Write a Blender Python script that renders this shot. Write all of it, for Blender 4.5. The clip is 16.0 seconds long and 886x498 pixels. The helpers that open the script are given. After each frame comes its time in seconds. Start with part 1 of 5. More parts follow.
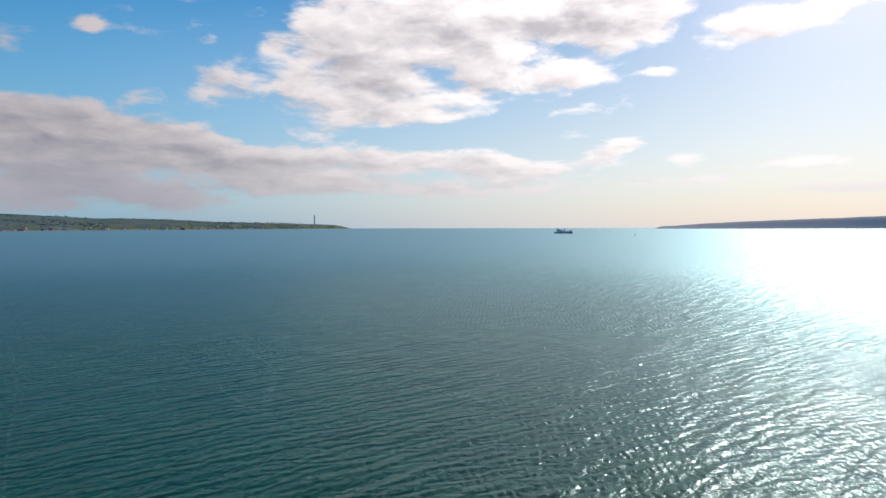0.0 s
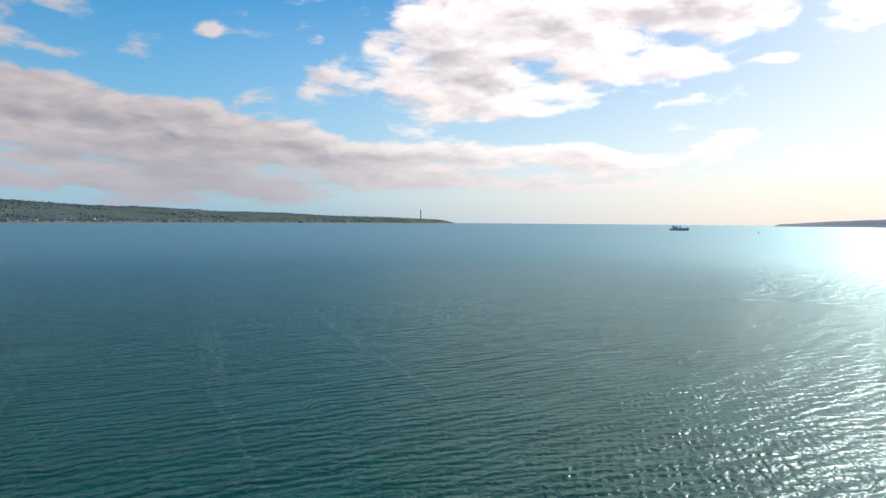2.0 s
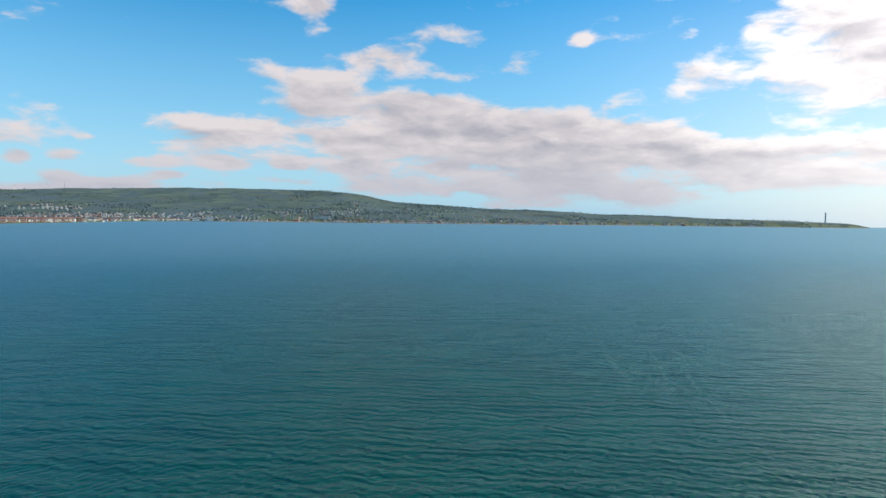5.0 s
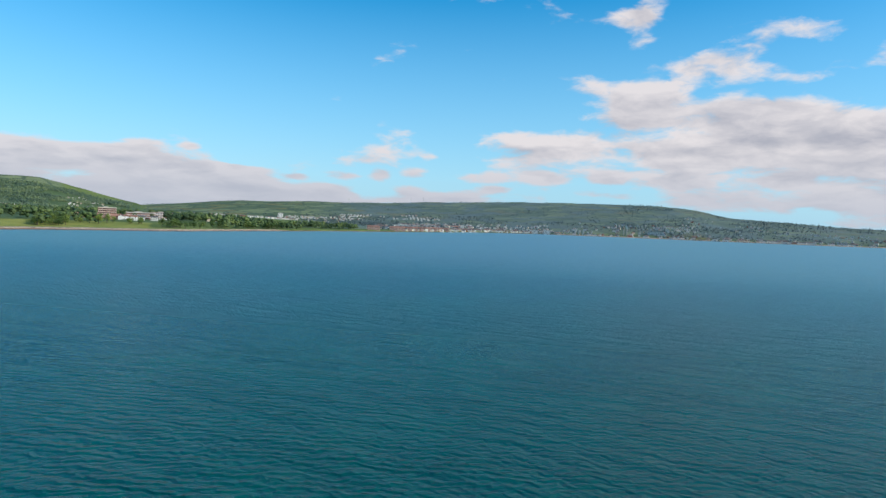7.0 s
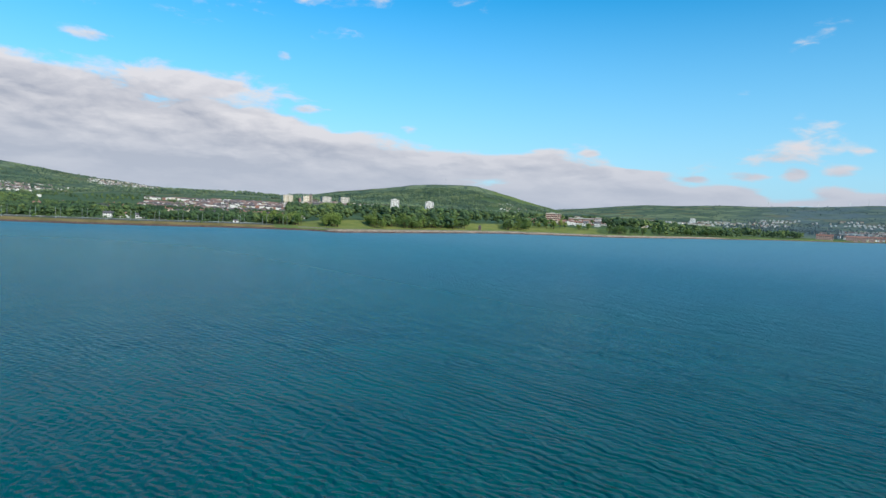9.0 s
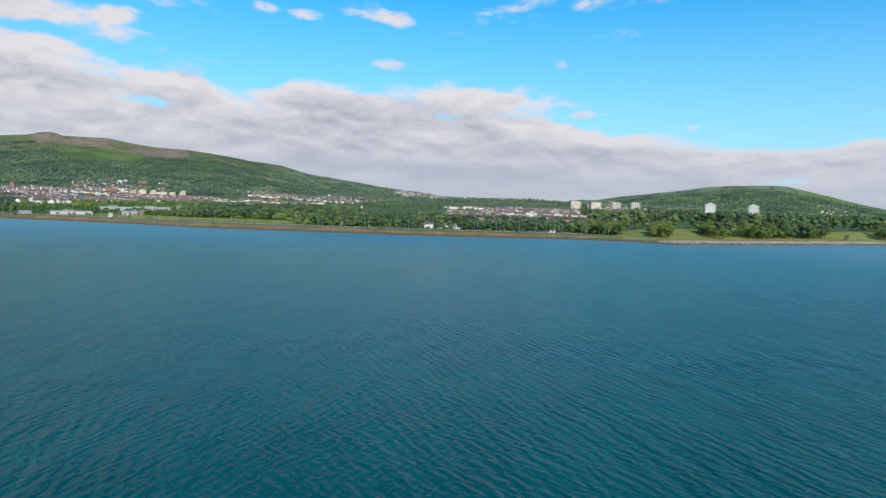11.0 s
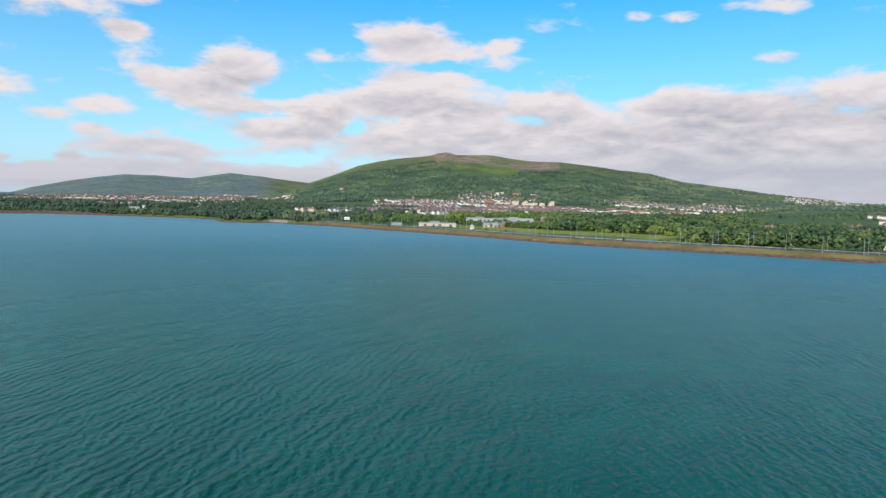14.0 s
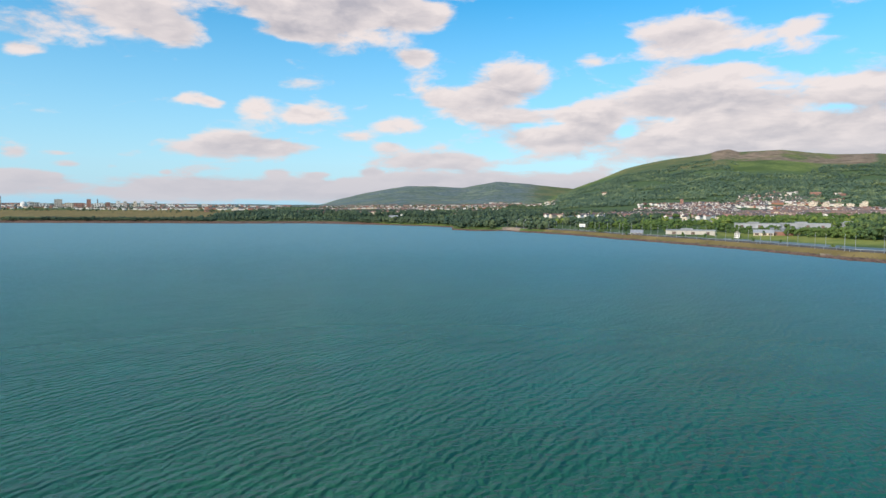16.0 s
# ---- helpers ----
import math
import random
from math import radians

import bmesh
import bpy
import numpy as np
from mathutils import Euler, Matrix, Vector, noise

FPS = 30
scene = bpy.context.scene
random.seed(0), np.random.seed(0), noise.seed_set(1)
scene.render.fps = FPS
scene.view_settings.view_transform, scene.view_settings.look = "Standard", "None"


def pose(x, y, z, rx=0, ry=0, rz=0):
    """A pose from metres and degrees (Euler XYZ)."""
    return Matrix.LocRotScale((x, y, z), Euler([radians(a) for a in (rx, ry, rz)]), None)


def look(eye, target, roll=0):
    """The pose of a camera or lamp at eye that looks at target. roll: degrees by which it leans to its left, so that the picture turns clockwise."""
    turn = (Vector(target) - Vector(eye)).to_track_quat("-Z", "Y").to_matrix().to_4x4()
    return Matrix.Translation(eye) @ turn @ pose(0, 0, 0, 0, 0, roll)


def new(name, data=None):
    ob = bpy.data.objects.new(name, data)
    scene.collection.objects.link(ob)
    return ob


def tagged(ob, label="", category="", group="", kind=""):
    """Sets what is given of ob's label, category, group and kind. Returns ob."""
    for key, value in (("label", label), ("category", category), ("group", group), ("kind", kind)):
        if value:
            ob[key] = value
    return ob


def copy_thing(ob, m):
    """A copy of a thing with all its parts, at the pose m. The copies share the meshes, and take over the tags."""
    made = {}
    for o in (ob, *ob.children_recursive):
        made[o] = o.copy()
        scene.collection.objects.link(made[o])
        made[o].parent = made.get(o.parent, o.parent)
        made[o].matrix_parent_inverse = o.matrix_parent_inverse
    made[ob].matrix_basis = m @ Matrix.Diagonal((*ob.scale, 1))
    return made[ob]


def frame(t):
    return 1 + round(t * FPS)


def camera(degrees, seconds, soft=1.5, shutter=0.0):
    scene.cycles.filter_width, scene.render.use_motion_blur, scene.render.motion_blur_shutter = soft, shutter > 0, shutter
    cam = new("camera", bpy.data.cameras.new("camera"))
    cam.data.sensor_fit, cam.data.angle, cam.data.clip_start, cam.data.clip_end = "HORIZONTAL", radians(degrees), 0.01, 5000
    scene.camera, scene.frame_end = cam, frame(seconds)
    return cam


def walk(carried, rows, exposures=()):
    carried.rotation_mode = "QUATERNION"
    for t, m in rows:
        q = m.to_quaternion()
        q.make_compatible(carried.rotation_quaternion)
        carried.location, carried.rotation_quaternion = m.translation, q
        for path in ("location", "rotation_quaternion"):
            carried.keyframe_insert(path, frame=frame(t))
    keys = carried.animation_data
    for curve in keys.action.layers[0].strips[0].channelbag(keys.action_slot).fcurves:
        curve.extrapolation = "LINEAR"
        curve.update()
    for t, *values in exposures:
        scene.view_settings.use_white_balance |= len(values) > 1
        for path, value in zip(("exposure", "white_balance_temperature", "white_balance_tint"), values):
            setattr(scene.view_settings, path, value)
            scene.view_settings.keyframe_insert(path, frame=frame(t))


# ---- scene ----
cam = camera(70.71, 16.0)
PATH = [
    (0, 230.2, -248.0, 20.23, -2.13, 0.09, -104.74),
    (0.5, 217.4, -234.2, 20.47, -2.40, -0.14, -102.52),
    (1, 204.7, -220.4, 20.68, -2.40, -0.30, -99.69),
    (1.5, 191.9, -206.6, 20.89, -2.47, -0.39, -97.43),
    (2, 179.1, -192.8, 21.07, -2.63, -0.46, -95.86),
    (2.5, 166.3, -179.1, 21.24, -2.90, -0.53, -94.13),
    (3, 153.6, -165.3, 21.39, -3.03, -0.64, -91.70),
    (3.5, 140.8, -151.5, 21.53, -3.05, -0.53, -88.29),
    (4, 128.0, -137.7, 21.65, -3.07, -0.37, -80.24),
    (4.5, 115.2, -123.9, 21.76, -2.89, -0.51, -75.82),
    (5, 102.4, -110.1, 21.85, -2.75, -0.79, -63.38),
    (7.5, 38.4, -41.3, 22.06, -2.40, -2.80, -26.37),
    (8, 25.6, -27.5, 22.06, -2.83, -3.20, -14.55),
    (8.5, 12.8, -13.8, 22.04, -3.10, -3.20, -5.27),
    (9, 0.0, 0.0, 22.00, -3.40, -2.81, -0.00),
    (9.5, -12.8, 13.8, 21.98, -3.62, -2.62, 4.47),
    (10, -25.6, 27.5, 21.96, -3.88, -2.41, 11.83),
    (10.2, -30.8, 33.0, 21.95, -3.88, -2.29, 14.62),
    (12.5, -89.8, 96.2, 21.92, -3.94, -1.31, 42.02),
    (13, -102.6, 110.0, 21.93, -3.96, -1.29, 47.60),
    (13.5, -115.5, 123.7, 21.95, -3.96, -1.34, 52.87),
    (14, -128.3, 137.4, 21.97, -3.90, -1.36, 57.46),
    (14.5, -141.2, 151.1, 22.00, -3.79, -1.20, 64.02),
    (15, -154.0, 164.9, 22.03, -3.79, -0.93, 70.29),
    (15.5, -166.9, 178.6, 22.06, -3.76, -0.68, 76.08),
    (16, -179.7, 192.3, 22.10, -3.70, -0.24, 81.75),
]
EXPOSURES = [(0.0, -0.5, 6600, 15), (1.5, -0.32, 6700, 15), (3.5, -0.1, 6800, 14), (5.0, 0.03, 6650, 12), (7.5, 0.08, 6400, 9), (8.5, 0.05, 6250, 8), (9.5, 0.05, 6250, 8),
             (12.5, 0.1, 6550, 11), (14.0, 0.14, 6700, 12), (16.0, 0.16, 6950, 13)]
walk(cam, [(t, pose(x, y, z, 90 + p, r, w)) for t, x, y, z, p, r, w in PATH], EXPOSURES)

# ---- world, sun ----
SUN_AZ, SUN_EL = 141.0, 30.0          # degrees clockwise from +y, and above the sea


def way(az, el):
    a, e = radians(az), radians(el)
    return Vector((math.sin(a) * math.cos(e), math.cos(a) * math.cos(e), math.sin(e)))


class Nodes:
    """Short-hand for a node tree."""

    def __init__(self, tree):
        self.tree = tree
        tree.nodes.clear()

    def add(self, kind, ins=None, **attrs):
        n = self.tree.nodes.new(kind)
        for k, v in attrs.items():
            setattr(n, k, v)
        for k, v in (ins or {}).items():
            if isinstance(v, bpy.types.NodeSocket):
                self.tree.links.new(v, n.inputs[k])
            else:
                n.inputs[k].default_value = v
        return n

    def math(self, op, a, b=0.0, c=0.0, clamp=False):
        return self.add("ShaderNodeMath", {0: a, 1: b, 2: c}, operation=op, use_clamp=clamp).outputs[0]

    def vec(self, op, a, b=(0, 0, 0)):
        n = self.add("ShaderNodeVectorMath", {0: a, 1: b}, operation=op)
        return n.outputs["Value"] if op in ("LENGTH", "DOT_PRODUCT", "DISTANCE") else n.outputs[0]

    def scaled(self, a, s):
        n = self.add("ShaderNodeVectorMath", {0: a}, operation="SCALE")
        if isinstance(s, bpy.types.NodeSocket):
            self.tree.links.new(s, n.inputs["Scale"])
        else:
            n.inputs["Scale"].default_value = s
        return n.outputs[0]

    def noise(self, vector, scale, detail=4.0, rough=0.55, distortion=0.0):
        return self.add("ShaderNodeTexNoise", {"Vector": vector, "Scale": scale, "Detail": detail, "Roughness": rough, "Distortion": distortion}).outputs["Fac"]

    def ramp(self, v, a, b, lo=0.0, hi=1.0, smooth=True):
        n = self.add("ShaderNodeMapRange", {"Value": v, "From Min": a, "From Max": b, "To Min": lo, "To Max": hi})
        n.interpolation_type = "SMOOTHSTEP" if smooth else "LINEAR"
        return n.outputs["Result"]

    def mix(self, f, a, b, blend="MIX"):
        n = self.add("ShaderNodeMix", data_type="RGBA", blend_type=blend)
        for i, v in ((0, f), (6, a), (7, b)):
            if isinstance(v, bpy.types.NodeSocket):
                self.tree.links.new(v, n.inputs[i])
            else:
                n.inputs[i].default_value = v if i == 0 else (*v, 1.0)[:4]
        return n.outputs[2]


def build_world():
    world = bpy.data.worlds.new("sky")
    scene.world = world
    world.use_nodes = True
    g = Nodes(world.node_tree)
    sky = g.add("ShaderNodeTexSky", sky_type="NISHITA", sun_disc=False, sun_elevation=radians(SUN_EL), sun_rotation=radians(SUN_AZ),
                altitude=20.0, air_density=1.0, dust_density=0.6, ozone_density=2.5)
    d = g.add("ShaderNodeTexCoord").outputs["Generated"]
    xyz = g.add("ShaderNodeSeparateXYZ", {0: d})
    x, y, z = xyz.outputs
    az = g.math("MULTIPLY", g.math("ARCTAN2", x, y), 57.2958)
    el = g.math("MULTIPLY", g.math("ARCSINE", z), 57.2958)
    flat = g.add("ShaderNodeCombineXYZ", {0: az, 1: el}).outputs[0]
    # banks of cloud: azimuth, height, half width, half height (degrees), weight
    def heap(start, rows):
        """Each bank adds its weight to the third coordinate."""
        for a, e, w, h, k in rows:
            off = g.add("ShaderNodeVectorMath", {0: start, 1: (0.85 / w, 0.85 / h, 0), 2: (-0.85 * a / w, -0.85 * e / h, 0)}, operation="MULTIPLY_ADD").outputs[0]
            v = g.ramp(g.vec("LENGTH", off), 0.15, 1.0, k * 1.45 if k > 0 else k, 0.0)
            start = g.vec("ADD", start, g.add("ShaderNodeCombineXYZ", {2: v}).outputs[0])
        return g.add("ShaderNodeSeparateXYZ", {0: start}).outputs[2]

    banks = CLOUDS_EAST + CLOUDS_EAST_UPPER + CLOUDS_NORTH_EAST + CLOUDS_NORTH_EAST_UPPER + CLOUDS_NORTH + CLOUDS_NORTH_UPPER + CLOUDS_NORTH_WEST + CLOUDS_NORTH_WEST_UPPER + CLOUDS_WEST + CLOUDS_WEST_UPPER + CLOUDS_WEST_REST + CLOUDS_HIGH
    total = heap(flat, banks)
    above = heap(g.vec("ADD", flat, (0, 1.3, 0)), [b for b in banks if b[4] > 0 and b[3] > 1.45])
    # lumps drawn out level, finer towards the horizon
    deep = g.math("POWER", g.math("MAXIMUM", z, 0.001), 0.8)
    lumps = g.add("ShaderNodeCombineXYZ", {0: g.math("MULTIPLY", x, 7.5), 1: g.math("MULTIPLY", y, 7.5), 2: g.math("MULTIPLY", deep, 19.0)}).outputs[0]
    warp = g.add("ShaderNodeTexNoise", {"Vector": lumps, "Scale": 1.3, "Detail": 3.0}).outputs["Color"]
    lumps = g.vec("ADD", lumps, g.scaled(g.vec("SUBTRACT", warp, (0.5, 0.5, 0.5)), 0.5))
    n1 = g.noise(lumps, 1.0, 9.0, 0.58)
    n2 = g.noise(g.vec("ADD", lumps, (0.08, -0.10, 0.30)), 1.0, 6.0, 0.54)
    outside = g.ramp(el, 21.0, 34.0, 0.0, 0.16)
    body = g.math("ADD", g.math("ADD", g.math("MULTIPLY", n1, 3.0), total), outside)
    density = g.ramp(body, 1.64, 2.18)
    thick = g.ramp(body, 1.85, 2.65)
    lit = g.math("SUBTRACT", n1, n2)
    # tops catch the light, and cloud overhead leaves the undersides grey
    light = g.math("SUBTRACT", g.math("ADD", g.math("MULTIPLY", lit, 3.2), g.math("SUBTRACT", 1.0, g.math("MULTIPLY", thick, 0.26))), g.math("MULTIPLY", above, 0.30), clamp=True)
    to_sun = g.vec("DOT_PRODUCT", d, tuple(way(SUN_AZ, SUN_EL)))
    near_sun = g.ramp(to_sun, 0.35, 1.0)
    shade = g.mix(near_sun, (0.42, 0.42, 0.48), (0.88, 0.85, 0.88))
    bright = g.mix(near_sun, (0.76, 0.715, 0.725), (1.75, 1.70, 1.66))
    cloud = g.mix(light, shade, bright)
    # far banks low over the land sink into grey-blue air
    cloud = g.mix(g.ramp(el, 1.0, 8.0, 0.78, 0.0), cloud, g.mix(near_sun, (0.47, 0.50, 0.59), (1.02, 1.00, 1.00)))
    blue = g.add("ShaderNodeHueSaturation", {"Hue": 0.490, "Saturation": 1.5, "Value": 1.0, "Color": sky.outputs[0]}).outputs[0]
    blue = g.scaled(g.scaled(blue, SKY), g.ramp(to_sun, 0.4, 1.0, 1.12, 0.80))
    # pale air low over the horizon
    low = g.ramp(el, 0.0, 20.0, 0.85, 0.0, False)
    pale = g.mix(near_sun, (0.28, 0.60, 0.86), (1.06, 1.12, 1.14))
    blue = g.mix(low, blue, pale)
    seen = g.mix(g.math("MULTIPLY", density, g.ramp(el, 0.0, 1.5, 0.85, 0.96)), blue, cloud)
    bg = g.add("ShaderNodeBackground", {"Color": seen, "Strength": 1.0})
    out = g.add("ShaderNodeOutputWorld")
    g.tree.links.new(bg.outputs[0], out.inputs[0])


SKY = 0.160
CLOUDS_EAST = [
    (100.5, 16.9, 11.3, 5.7, 0.5), (110.7, 18.2, 14.5, 4.6, 0.55), (120.5, 18, 7.9, 3.9, 0.55), (95.4, 11.5, 7.8, 4.9, 0.5), (102, 11.2, 7.4, 2.7, 0.48), (109.7, 12.6, 5.1, 2.7, 0.48), (115.7, 13.1, 4.4, 1.9, 0.45),
    (130.8, 16.1, 4.6, 2.1, 0.6), (135.5, 16.4, 3, 1.1, 0.45), (89.5, 15.5, 2.1, 1.3, 0.36), (84.4, 15.4, 1.3, 0.7, 0.38), (123.8, 12.9, 2.6, 0.6, 0.4), (85.7, 11.5, 3.6, 2.6, 0.42), (83.5, 12.7, 3, 1, 0.3),
    (92.8, 5.1, 11, 2.2, 0.5), (103.5, 5.7, 9.2, 1.7, 0.5), (112.2, 5.1, 8.5, 1.6, 0.5), (118.7, 6, 3.3, 1.2, 0.45), (121.1, 7, 2.1, 0.8, 0.45),
]
CLOUDS_EAST_UPPER = [
    (123.5, 3.8, 7.8, 0.5, 0.4), (100.4, 3.3, 16.9, 1.3, 0.45), (87.1, 7.8, 4.7, 1.2, -0.3), (103, 7.8, 8, 1.1, -0.42), (113.2, 8.6, 7.3, 1.8, -0.42), (134.6, 4.9, 3.9, 0.7, 0.32), (136.9, 3, 6.2, 0.7, 0.3),
    (127.5, 10.3, 9.8, 3.1, -0.25),
]
CLOUDS_NORTH_EAST = [
    (51.9, 17.2, 2.7, 2.5, 0.36), (50.9, 18, 3.3, 1.2, 0.35), (57.9, 13.8, 6.8, 1.6, 0.45), (51.9, 11.9, 6, 1.6, 0.45), (57.9, 9.9, 12.9, 1.9, 0.55), (45.6, 7.7, 9.4, 1.9, 0.5), (66.7, 8.6, 11.4, 2.5, 0.55),
    (41.1, 5.8, 3.9, 1.3, 0.38), (38.5, 4.5, 2.9, 0.7, 0.4), (43.8, 4.6, 2.6, 0.8, 0.42), (59, 7, 8.5, 1.7, 0.5), (74.3, 7.6, 9.9, 2.8, 0.5), (69.3, 4.6, 10.2, 2.8, 0.5), (81.5, 6.5, 7.8, 2.7, 0.5),
    (76.8, 2.6, 13.5, 1.6, 0.42), (63.5, 16.3, 6.8, 2.1, 0.2), (68.1, 13.9, 3.4, 1.3, 0.2), (75.5, 15.6, 1.5, 1, 0.34), (49.5, 4.7, 2.1, 0.8, 0.45),
]
CLOUDS_NORTH_EAST_UPPER = [
    (50.4, 3.1, 2.4, 0.5, 0.4), (48, 3.4, 2.1, 0.5, 0.38), (54.9, 4.4, 3.4, 0.8, 0.38), (55.9, 5.9, 3.4, 1.1, 0.32), (39.6, 3.4, 1.9, 0.5, 0.4), (42.7, 10, 1.3, 0.8, 0.34), (63.6, 4.6, 2.2, 0.8, 0.4),
    (58.5, 2.9, 5.7, 1.1, 0.32), (37.7, 12.7, 10.2, 5.3, -0.35), (58.9, 16.6, 2.8, 1.5, -0.2), (76.6, 12.8, 8.1, 2.6, -0.32), (63, 11.8, 3.4, 0.7, -0.36), (71.6, 16.2, 4.5, 1.5, -0.2),
]
CLOUDS_NORTH = [
    (-21.9, 6.8, 5.4, 1.5, 0.46), (-17.2, 6.4, 6.9, 1.8, 0.52), (-20.6, 4, 11.6, 2, 0.6), (-9.3, 4.2, 8.1, 1.4, 0.52), (-22.8, 9.7, 2.7, 1.2, 0.34), (-19.5, 9.7, 2.8, 0.6, 0.28), (-11.6, 2.6, 10.5, 1.4, 0.42),
    (-0.3, 4.4, 7.4, 1.2, 0.48), (5.9, 4.2, 6.9, 1.4, 0.48), (12.6, 3.5, 6.8, 1.4, 0.48), (17.1, 3, 5, 1.6, 0.42), (16.1, 4.2, 4.4, 0.5, 0.4), (9.1, 5.7, 2.2, 0.8, 0.4), (7.4, 4.8, 4.6, 0.9, 0.36),
    (-3.5, 7.3, 1.3, 0.6, 0.32), (12.9, 5.8, 1.2, 0.4, 0.32), (21.9, 3.8, 1.8, 0.4, 0.42), (25.6, 4.1, 2.3, 0.5, 0.45), (24.6, 2.8, 3.1, 0.8, 0.4),
]
CLOUDS_NORTH_UPPER = [
    (29.2, 4.3, 1.4, 0.8, 0.46), (32.5, 4.4, 1.9, 0.9, 0.5), (31.8, 3.1, 2.5, 0.7, 0.42), (33.6, 6.1, 1.1, 0.4, 0.34), (22.5, 1.9, 11.5, 0.8, 0.4), (34.3, 2.4, 7.1, 0.7, 0.34), (-14.8, 12.6, 1.3, 0.6, 0.4),
    (-12.3, 8.4, 2.8, 0.5, 0.3), (10.5, 12.9, 26.7, 8, -0.5),
]
CLOUDS_NORTH_WEST = [
    (-61.1, 15.1, 5.6, 1.7, 0.45), (-58.8, 13.8, 8.3, 1.5, 0.36), (-52.6, 14.3, 2.7, 1, 0.36), (-68.5, 8.4, 3.2, 2, 0.5), (-61.1, 9.3, 6.1, 1.6, 0.45), (-57.4, 8.6, 7.4, 1.1, 0.45), (-47, 9.4, 5.1, 1.8, 0.5),
    (-38.3, 8.9, 5.7, 1.7, 0.5), (-31.3, 7.9, 6.6, 2.2, 0.55), (-36.2, 5.9, 14, 2, 0.5), (-58.8, 5.7, 7.9, 1.3, 0.45), (-51.5, 7, 4.5, 1.1, 0.4), (-37.2, 3.9, 6.8, 1.7, 0.45), (-58.8, 11.3, 8.3, 1, 0.22),
    (-40.8, 16.2, 1.6, 0.8, 0.36), (-37.3, 16, 2, 0.8, 0.45), (-29.2, 16.2, 2.8, 0.9, 0.45), (-33.6, 16.5, 1.8, 0.6, 0.28), (-29.5, 12.3, 3.3, 0.6, 0.26),
]
CLOUDS_NORTH_WEST_UPPER = [
    (-69, 12.9, 1.8, 0.9, 0.28), (-65.6, 6.9, 1.3, 1.1, -0.38), (-50, 7.7, 2.5, 0.7, -0.28), (-36.5, 13.9, 16.5, 2.4, -0.38), (-46.6, 12.5, 6.8, 1.3, -0.32),
]
CLOUDS_WEST = [
    (-114.5, 13.3, 4.4, 2, 0.55), (-115.3, 11.6, 2, 0.8, 0.5), (-107.1, 14.9, 6, 1.9, 0.5), (-103.7, 14, 3.4, 1.5, 0.45), (-93, 16.4, 8.2, 2, 0.55), (-96, 14.8, 4.3, 1, 0.46), (-84.1, 16.7, 4.5, 1.5, 0.5),
    (-84, 13.3, 2.4, 1.1, 0.5), (-103.4, 9.3, 1.9, 0.8, 0.45), (-101.6, 8.9, 1.4, 0.6, 0.4), (-98.4, 8.7, 2.3, 1.3, 0.55), (-94.3, 8.2, 2.6, 1.1, 0.55), (-95, 10.8, 2.3, 0.8, 0.28), (-99.9, 5, 8.3, 1.1, 0.55),
    (-100.8, 5.9, 3.1, 1, 0.42), (-108.6, 4.4, 1.9, 0.7, 0.4), (-96.1, 5.5, 3.2, 0.9, 0.42), (-86.1, 7.5, 2.9, 1.1, 0.5), (-89.6, 6.4, 2.1, 0.7, 0.4),
]
CLOUDS_WEST_UPPER = [
    (-86.6, 5.5, 2.2, 0.8, 0.4), (-79.4, 9.8, 5.1, 1.6, 0.5), (-75.9, 11, 4.5, 2.2, 0.5), (-74.8, 8.3, 8.4, 0.8, 0.42), (-82.5, 4.3, 8, 0.9, 0.4), (-72.3, 6.3, 5, 1.1, 0.42), (-112.6, 3.4, 1.4, 0.4, 0.42),
    (-109.5, 3.4, 0.8, 0.4, 0.4), (-105.7, 3, 0.7, 0.3, 0.4), (-96.6, 3.1, 1.3, 0.5, 0.42), (-93.2, 3, 1.8, 0.4, 0.42), (-88.4, 3.3, 1.4, 0.5, 0.42), (-112.9, 4.2, 1.9, 0.3, 0.38), (-116.2, 4.1, 1.3, 0.7, 0.36),
    (-105.3, 1.5, 23.7, 1.4, 0.6), (-83.5, 2.1, 18, 1.4, 0.55), (-116.3, 2.4, 4.7, 0.7, 0.45), (-109.3, 10.2, 9, 2.4, -0.35), (-88.6, 11.4, 4.5, 2.1, -0.32),
]
CLOUDS_WEST_REST = [
    (-78.5, 15.3, 3.4, 3.1, -0.22), (-103.9, 6.9, 9.8, 0.9, -0.3),
]
# wide banks, plus unseen high cloud and clear sky added to light the sea
CLOUDS_HIGH = [(8, 42, 75, 24, -0.7), (95, 38, 55, 15, -0.3), (112, 1.0, 30, 2.0, -0.3), (-62, 4.6, 34, 6.0, 0.26), (-35, 4.2, 34, 5.2, 0.34), (-14, 4.0, 20, 4.6, 0.34),
               (-27, 6.5, 14, 6.0, 0.26), (4, 2.8, 24, 3.2, 0.34), (72, 4.6, 24, 4.6, 0.14), (40, 2.0, 26, 1.6, 0.14), (-66, 9, 14, 4, 0.16),
               (-110, 18.5, 14, 4.5, 0.5), (-91, 18.5, 12, 4.5, 0.5), (126, 28, 28, 8, 0.5), (-57, 9.5, 14, 5, 0.2), (48, 6.6, 11, 3.4, 0.2), (88, 6.4, 14, 4.2, 0.2), (-38, 0.8, 70, 2.4, 0.32), (12, 1.0, 34, 2.2, 0.3)]
build_world()
sun = new("sun", bpy.data.lights.new("sun", "SUN"))
sun.data.energy, sun.data.angle, sun.data.color = 3.4, radians(0.53), (1.0, 0.94, 0.85)
sun.matrix_world = look(way(SUN_AZ, SUN_EL) * 900, (0, 0, 0))

# ---- materials ----


